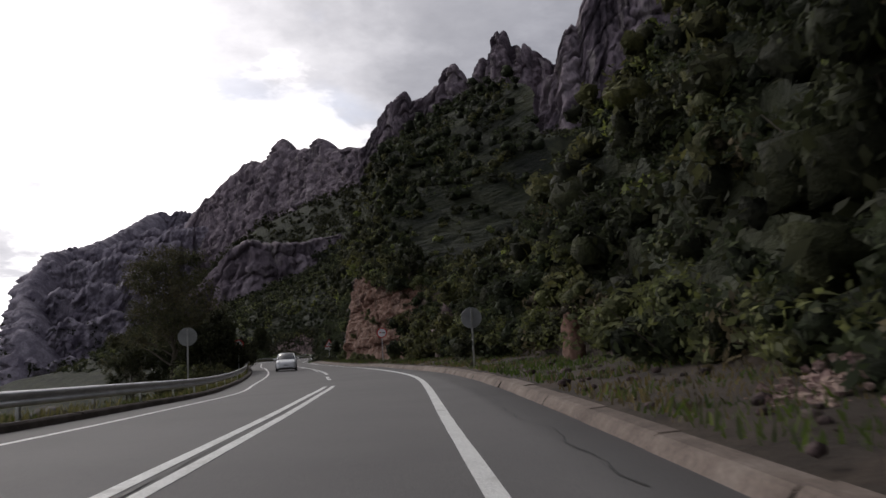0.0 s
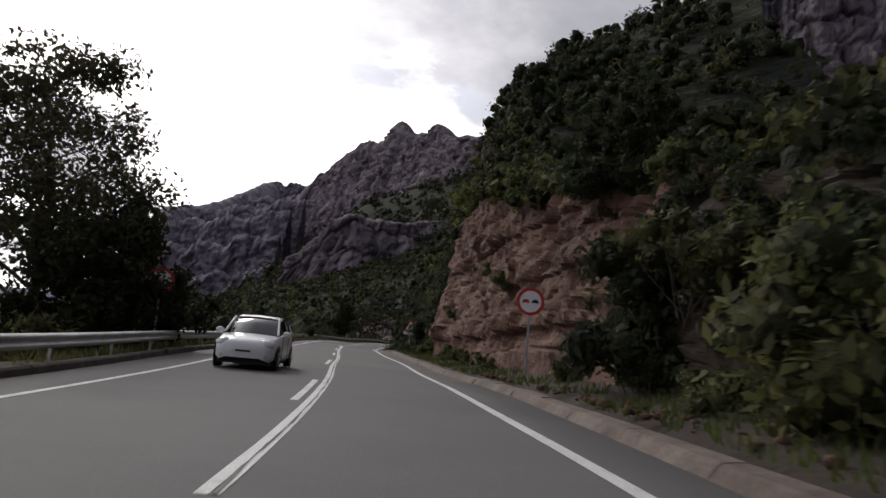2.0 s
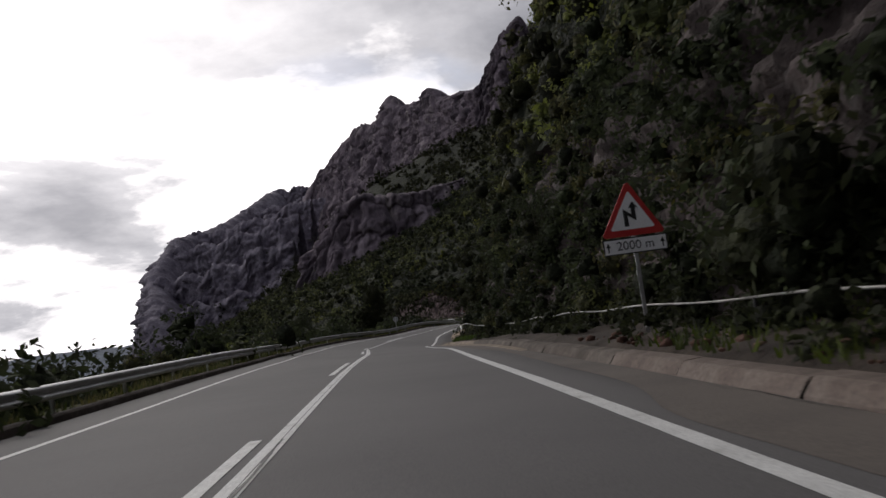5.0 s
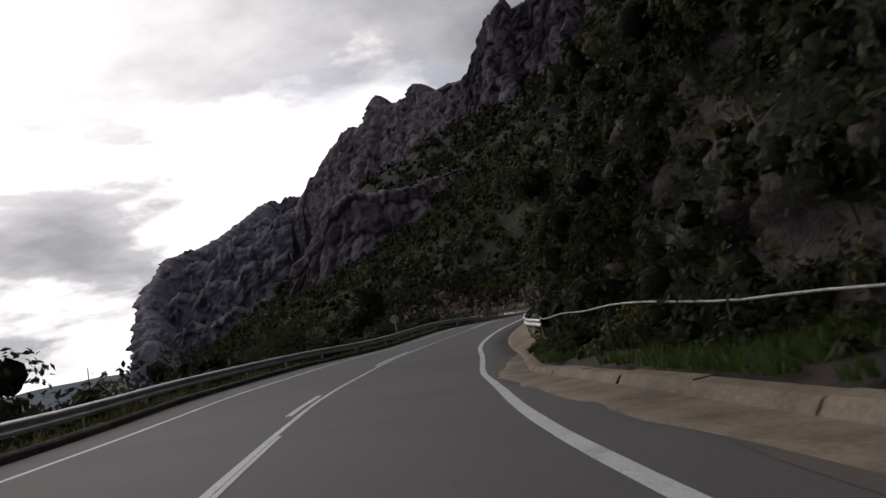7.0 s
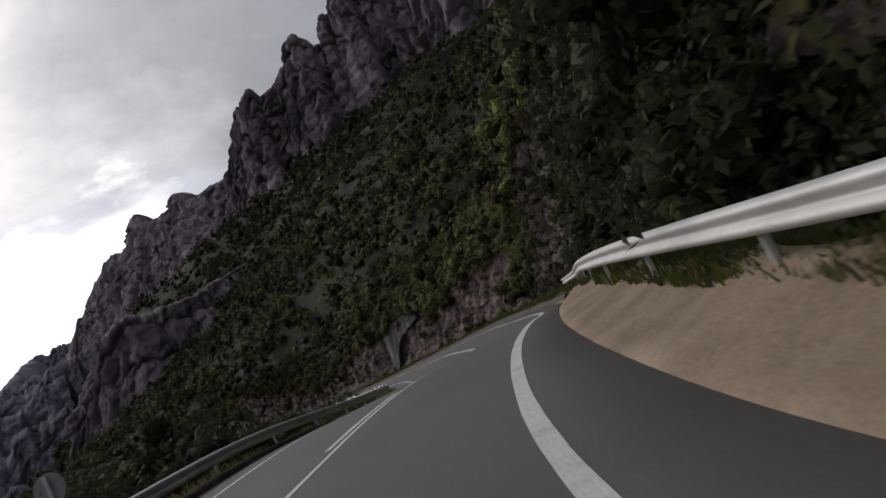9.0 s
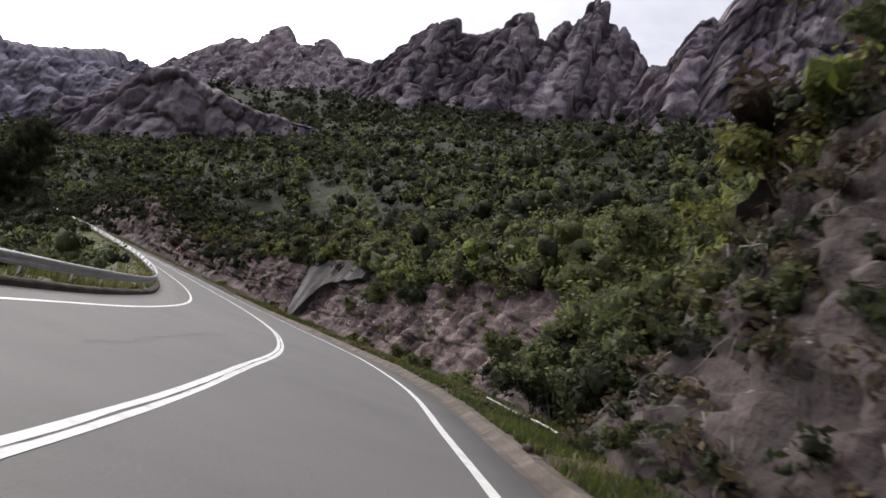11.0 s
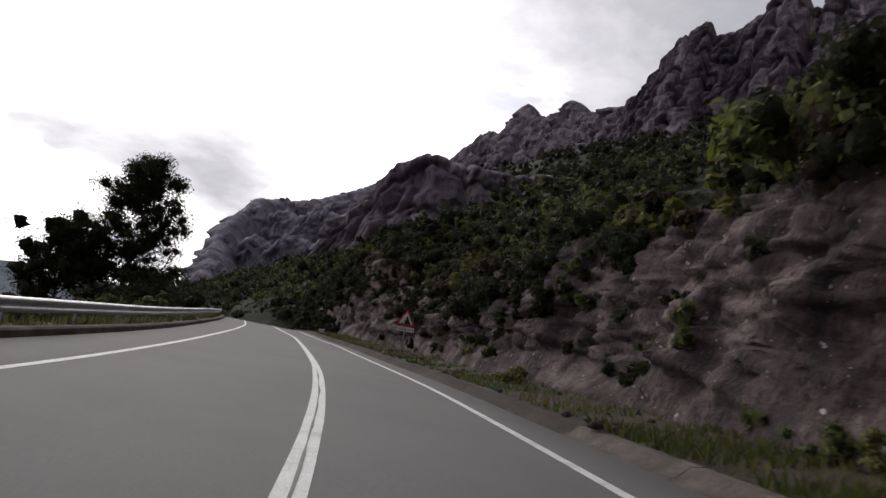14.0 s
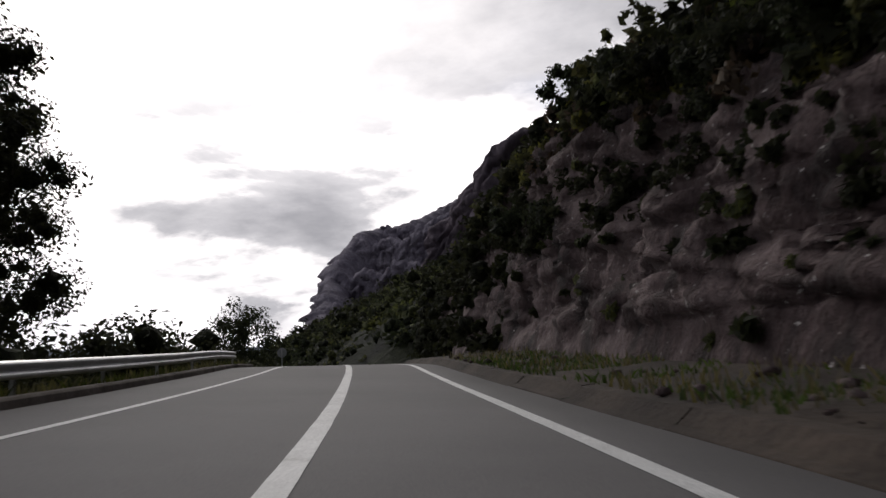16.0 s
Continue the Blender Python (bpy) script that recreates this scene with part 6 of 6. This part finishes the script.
def warning_sign(place, yaw, low, kind, text, side=1.35):
    root = sign_post("warning_sign", place, yaw, low + side * 0.7, "triangular " + kind + " warning sign with a distance plate")
    tri = shift(part("triangle", plate(rounded_triangle(side, 0.06), 0.03), SIGN_RED, root, "red bordered triangle"), -0.005)
    tri.location.z = low
    inner = part("face", plate(moved(rounded_triangle(side * 0.70, 0.03), 0, side * 0.10), 0.004), SIGN_WHITE, tri, "white centre of the triangle")
    inner.location.y = -0.005
    s = side / 1.35
    if kind == "falling rocks":
        h = 0.135
        shapes = [[(0.36, h), (-0.14, h), (-0.06, h + 0.12), (-0.08, h + 0.2), (0.0, h + 0.3), (-0.01, h + 0.42), (0.05, h + 0.56)]]
        shapes += [moved(circle_pts(r, 7), x, z) for x, z, r in ((-0.16, 0.30, 0.03), (-0.12, 0.40, 0.025), (-0.22, 0.20, 0.035), (-0.08, 0.52, 0.02), (-0.26, 0.17, 0.028), (-0.10, 0.30, 0.022))]
    else:
        w = 0.05
        shapes = [[(-0.16, 0.2), (-0.16 + 0.09, 0.2), (-0.07, 0.42), (0.10, 0.30), (0.10, 0.58), (0.15, 0.58), (0.055, 0.72), (-0.04, 0.58), (0.01, 0.58), (0.01, 0.45), (-0.16, 0.57)]]
    for p in shapes:
        c = part("symbol", plate(moved(p, 0, 0, s), 0.003), SIGN_BLACK, tri, "black symbol")
        c.location.y = -0.010
    pw, ph = side * 0.99, 0.34
    pl = part("distance_plate", plate([(-pw / 2, 0), (pw / 2, 0), (pw / 2, ph), (-pw / 2, ph)], 0.02), SIGN_BLACK, root, "black-edged distance plate")
    pl.location = (0, -0.005, low - ph - 0.03)
    fc = part("face", plate([(-pw / 2 + 0.025, 0.025), (pw / 2 - 0.025, 0.025), (pw / 2 - 0.025, ph - 0.025), (-pw / 2 + 0.025, ph - 0.025)], 0.004), SIGN_WHITE, pl, "white field of the plate")
    fc.location.y = -0.005
    letters(text, 0.26, (0, -0.009, ph / 2), pl, SIGN_BLACK, "black distance figures")
    for dx in (-pw / 2 + 0.10, pw / 2 - 0.10):
        ar = part("arrow", plate(moved([(-0.015, -0.1), (0.015, -0.1), (0.015, 0.0), (0.05, 0.0), (0.0, 0.1), (-0.05, 0.0), (-0.015, 0.0)], dx, ph / 2), 0.003), SIGN_BLACK, pl)
        ar.location.y = -0.009
    return root


no_overtaking(tuple(at(-65.3, 6.3, 0.25)), -4, 2.6)
no_overtaking((-1.2, -63, -1.0), 12, 2.5)
blank_disc(tuple(at(-100.4, 6.05, 0.3)), 4, 2.0)
blank_disc((-0.7, -93.8, -0.76), 8, 2.42)
blank_disc(tuple(at(58.5, -5.75, -0.15)), -10, 1.7, 0.31)
warning_sign(tuple(at(-13.2, 6.75, 0.3)), -1, 2.05, "double bend", "2000 m")
warning_sign((8.88, 198.2, -1.72), 14, 2.0, "falling rocks", "2500 m", 1.2)
blank_disc(tuple(at(262, -6.5, 0.0)), 10, 2.3)


# ---- concrete wall on the rock ----
def retaining_wall(y0, y1, label):
    """Sprayed concrete laid over the rock: straight top, ragged lower edge, hand-thick."""
    n, m = 60, 26
    t = np.linspace(0, 1, n)
    rows = []
    for k in range(-1, m + 1):
        q = min(max(k / (m - 1), 0), 1)
        y = y0 + (y1 - 2.6 + 2.6 * q ** 0.6 - y0) * t
        top = np.interp(y, [149.3, 152, 160.3], [6.75, 7.0, 6.1])
        low = np.interp(y, [149.3, 152.2, 155.2, 156.4, 157.0, 160.3], [5.3, 4.8, 3.8, 2.1, -0.2, -0.4]) + 0.12 * vnoise(np.stack([y * 1.8, y * 0, y * 0], 1), 87)
        h = low + (top - low) * q
        w = 0.06 * fbm(np.stack([y * 0.8, h * 0.8, y * 0], 1), 4, 0.55, 88)
        o = cut_off(y) + h * np.tan(np.radians(cut_lean(y))) - 0.38 - w
        o = o + (1.2 if k < 0 else 1.6 if k == m else 0)
        rows.append(at(y, o, 0.53 + h + (0.12 if k == m else 0)))
    v = np.stack(rows, 1)
    v = np.concatenate([v[:1] + np.array([1.6, 0.5, 0]), v, v[-1:] + np.array([1.6, 0.5, 0])], 0)
    return tagged(mesh_object("retaining_wall", v.reshape(-1, 3), grid_faces(n + 2, m + 2), WALL_CONCRETE, False), label, "wall", kind="structure")


retaining_wall(149.3, 160.3, "grey sprayed concrete wall streaked with white over the rock")


# ---- car ----
def car(place, yaw):
    """A small five-door hatchback, nose towards -y."""
    root = new("car")
    root.matrix_basis = Matrix.Translation(Vector(place)) @ Euler((0, 0, radians(yaw))).to_matrix().to_4x4()
    L = 4.06
    xs = [0.0, 0.08, 0.30, 0.70, 1.05, 1.30, 1.75, 2.10, 2.60, 3.10, 3.45, 3.75, 3.95, 4.06]
    half = [0.52, 0.70, 0.78, 0.82, 0.835, 0.84, 0.845, 0.845, 0.845, 0.84, 0.82, 0.79, 0.74, 0.66]
    belt = [0.62, 0.70, 0.78, 0.86, 0.91, 0.93, 0.95, 0.96, 0.98, 1.00, 1.02, 1.02, 1.00, 0.92]
    sill = [0.30, 0.24, 0.20, 0.19, 0.19, 0.19, 0.19, 0.19, 0.19, 0.19, 0.20, 0.24, 0.30, 0.36]
    rows = []
    for x, w, b, s in zip(xs, half, belt, sill):
        y = x - L / 2
        ring = [(-w * 0.86, s), (-w * 0.99, s + 0.10), (-w, (s + b) / 2), (-w * 0.985, b - 0.10), (-w * 0.90, b), (-w * 0.45, b + 0.025), (0, b + 0.035), (w * 0.45, b + 0.025), (w * 0.90, b), (w * 0.985, b - 0.10), (w, (s + b) / 2), (w * 0.99, s + 0.10), (w * 0.86, s)]
        rows.append([(px, y, pz) for px, pz in ring])
    v = np.array(rows).reshape(-1, 3)
    f = [tuple(q) for q in grid_faces(len(xs), 13, True)]
    f += [tuple(range(13)), tuple(range((len(xs) - 1) * 13, len(xs) * 13))[::-1]]
    body = mesh_object("body", v, f, CAR_PAINT, True, root)
    tagged(body, "glossy white painted body")
    # cabin: glass house with a painted roof
    gx = [1.02, 1.40, 1.75, 2.20, 2.80, 3.35, 3.70, 3.92]
    gz = [0.93, 1.22, 1.40, 1.46, 1.45, 1.38, 1.22, 1.00]
    gw = [0.70, 0.64, 0.59, 0.585, 0.585, 0.57, 0.56, 0.60]
    rows, roof = [], []
    for x, z, w in zip(gx, gz, gw):
        y = x - L / 2
        lowz = 0.93
        rows.append([(-0.75, y, lowz), (-w - 0.02, y, z - 0.10), (-w * 0.92, y, z - 0.02), (0, y, z), (w * 0.92, y, z - 0.02), (w + 0.02, y, z - 0.10), (0.75, y, lowz)])
        roof.append([(-w - 0.035, y, z - 0.105), (-w * 0.93, y, z - 0.005), (0, y, z + 0.022), (w * 0.93, y, z - 0.005), (w + 0.035, y, z - 0.105)])
    glass = mesh_object("glasshouse", np.array(rows).reshape(-1, 3), grid_faces(len(gx), 7, True), CAR_GLASS, True, body)
    tagged(glass, "dark tinted windows and windscreen")
    top = mesh_object("roof", np.array(roof[2:7]).reshape(-1, 3), grid_faces(5, 5, True), CAR_PAINT, True, body)
    tagged(top, "white roof skin")
    for sx in (-1, 1):
        for pts in ([(1.00, 0.93, 0.735), (1.72, 1.385, 0.62)], [(2.38, 0.95, 0.765), (2.44, 1.40, 0.625)], [(3.10, 0.97, 0.765), (3.40, 1.34, 0.62)], [(3.62, 1.0, 0.76), (3.66, 1.25, 0.62)]):
            q = [np.array([sx * x, y - L / 2, z]) for y, z, x in pts]
            v, f = limb([q[0], q[1]], [0.04, 0.035], 6)
            mesh_object("pillar", v, f, BLACK_TRIM if 2 < pts[0][0] < 3.2 else CAR_PAINT, True, body)
        # mirror, handle, lights
        bm = bmesh.new()
        bmesh.ops.create_uvsphere(bm, u_segments=14, v_segments=9, radius=1.0, matrix=Matrix.Translation((sx * 0.94, 1.30 - L / 2, 0.98)) @ Matrix.Diagonal((0.12, 0.07, 0.085, 1)))
        part("wing_mirror", bm, CAR_PAINT, body, "white door mirror")
        for yy in (2.05, 3.0):
            bm = bmesh.new()
            bmesh.ops.create_cube(bm, size=1.0, matrix=Matrix.Translation((sx * 0.852, yy - L / 2, 0.83)) @ Matrix.Diagonal((0.03, 0.18, 0.03, 1)))
            bmesh.ops.bevel(bm, geom=bm.edges[:], offset=0.01, segments=2, affect="EDGES")
            part("door_handle", bm, CAR_PAINT, body)
        for yy in (1.32, 2.42, 3.30):
            bm = bmesh.new()
            bmesh.ops.create_cube(bm, size=1.0, matrix=Matrix.Translation((sx * 0.843, yy - L / 2, 0.60)) @ Matrix.Diagonal((0.012, 0.010, 0.66, 1)))
            part("door_gap", bm, BLACK_TRIM, body)
        bm = bmesh.new()
        bmesh.ops.create_uvsphere(bm, u_segments=16, v_segments=10, radius=1.0, matrix=Matrix.Translation((sx * 0.60, 0.20 - L / 2, 0.70)) @ Euler((0.5, 0, sx * 0.45)).to_matrix().to_4x4() @ Matrix.Diagonal((0.19, 0.17, 0.085, 1)))
        part("headlight", bm, LAMP_GLASS, body, "clear headlight")
        bm = bmesh.new()
        bmesh.ops.create_uvsphere(bm, u_segments=12, v_segments=8, radius=1.0, matrix=Matrix.Translation((sx * 0.70, 3.98 - L / 2, 0.84)) @ Matrix.Diagonal((0.10, 0.06, 0.14, 1)))
        part("tail_light", bm, LAMP_RED, body, "red tail light")
        bm = bmesh.new()
        bmesh.ops.create_uvsphere(bm, u_segments=10, v_segments=8, radius=0.055, matrix=Matrix.Translation((sx * 0.58, 0.07 - L / 2, 0.36)))
        part("fog_light", bm, LAMP_GLASS, body)
        for yy in (0.72, 3.27):
            w = new("wheel")
            w.parent = root
            w.location = (sx * 0.76, yy - L / 2, 0.305)
            bm = bmesh.new()
            prof = [(0.20, 0.085), (0.255, 0.10), (0.29, 0.09), (0.305, 0.06), (0.305, -0.06), (0.29, -0.09), (0.255, -0.10), (0.20, -0.085)]
            ring = []
            for k in range(32):
                a = 2 * math.pi * k / 32
                ring.append([bm.verts.new((o, r * math.cos(a), r * math.sin(a))) for r, o in prof])
            for k in range(32):
                for j in range(len(prof)):
                    bm.faces.new((ring[k][j], ring[(k + 1) % 32][j], ring[(k + 1) % 32][(j + 1) % 8], ring[k][(j + 1) % 8]))
            part("tyre", bm, RUBBER, w, "black tyre")
            bm = bmesh.new()
            for k in range(10):
                a = 2 * math.pi * k / 10
                bmesh.ops.create_cube(bm, size=1.0, matrix=Euler((a, 0, 0)).to_matrix().to_4x4() @ Matrix.Translation((sx * 0.098, 0, 0.11)) @ Matrix.Diagonal((0.025, 0.032, 0.19, 1)))
            bmesh.ops.create_cone(bm, cap_ends=True, segments=20, radius1=0.05, radius2=0.045, depth=0.05, matrix=Matrix.Translation((sx * 0.098, 0, 0)) @ Euler((0, radians(90), 0)).to_matrix().to_4x4())
            part("rim", bm, ALLOY, w, "grey alloy rim with ten spokes")
            # black backing disc, the shade behind the spokes put in as a part
            bm = bmesh.new()
            bmesh.ops.create_cone(bm, cap_ends=True, segments=28, radius1=0.205, radius2=0.205, depth=0.03, matrix=Matrix.Translation((sx * 0.07, 0, 0)) @ Euler((0, radians(90), 0)).to_matrix().to_4x4())
            part("rim_backing", bm, BLACK_TRIM, w)
            # flat black disc on the closed body for the shade of the wheel well
            bm = bmesh.new()
            bmesh.ops.create_cone(bm, cap_ends=True, segments=30, radius1=0.345, radius2=0.345, depth=0.02, matrix=Matrix.Translation((sx * 0.836, yy - L / 2, 0.315)) @ Euler((0, radians(90), 0)).to_matrix().to_4x4())
            part("wheel_arch", bm, BLACK_TRIM, body, "flat black disc for the wheel well")
    bm = bmesh.new()
    bmesh.ops.create_cube(bm, size=1.0, matrix=Matrix.Translation((0, 0.055 - L / 2, 0.36)) @ Matrix.Diagonal((0.86, 0.10, 0.16, 1)))
    bmesh.ops.bevel(bm, geom=bm.edges[:], offset=0.03, segments=2, affect="EDGES")
    part("lower_grille", bm, BLACK_TRIM, body, "black lower grille")
    bm = bmesh.new()
    bmesh.ops.create_cube(bm, size=1.0, matrix=Matrix.Translation((0, 0.075 - L / 2, 0.60)) @ Matrix.Diagonal((0.62, 0.12, 0.09, 1)))
    bmesh.ops.bevel(bm, geom=bm.edges[:], offset=0.025, segments=2, affect="EDGES")
    part("upper_grille", bm, BLACK_TRIM, body, "black upper grille")
    bm = bmesh.new()
    bmesh.ops.create_cube(bm, size=1.0, matrix=Matrix.Translation((0, -0.005 - L / 2, 0.48)) @ Matrix.Diagonal((0.52, 0.015, 0.11, 1)))
    pl = part("number_plate", bm, SIGN_WHITE, body, "white number plate")
    bm = bmesh.new()
    bmesh.ops.create_cube(bm, size=1.0, matrix=Matrix.Translation((0, -0.015 - L / 2, 0.48)) @ Matrix.Diagonal((0.40, 0.004, 0.05, 1)))
    part("plate_bar", bm, SIGN_BLACK, pl)
    bm = bmesh.new()
    bmesh.ops.create_cube(bm, size=1.0, matrix=Matrix.Translation((0, 0.02, 0.19)) @ Matrix.Diagonal((1.45, 3.5, 0.12, 1)))
    part("underbody", bm, BLACK_TRIM, root)
    return tagged(root, "white five-door hatchback driving in the opposite lane", "car")


car(tuple(at(-66.6, -2.05, 0.012)), 1)
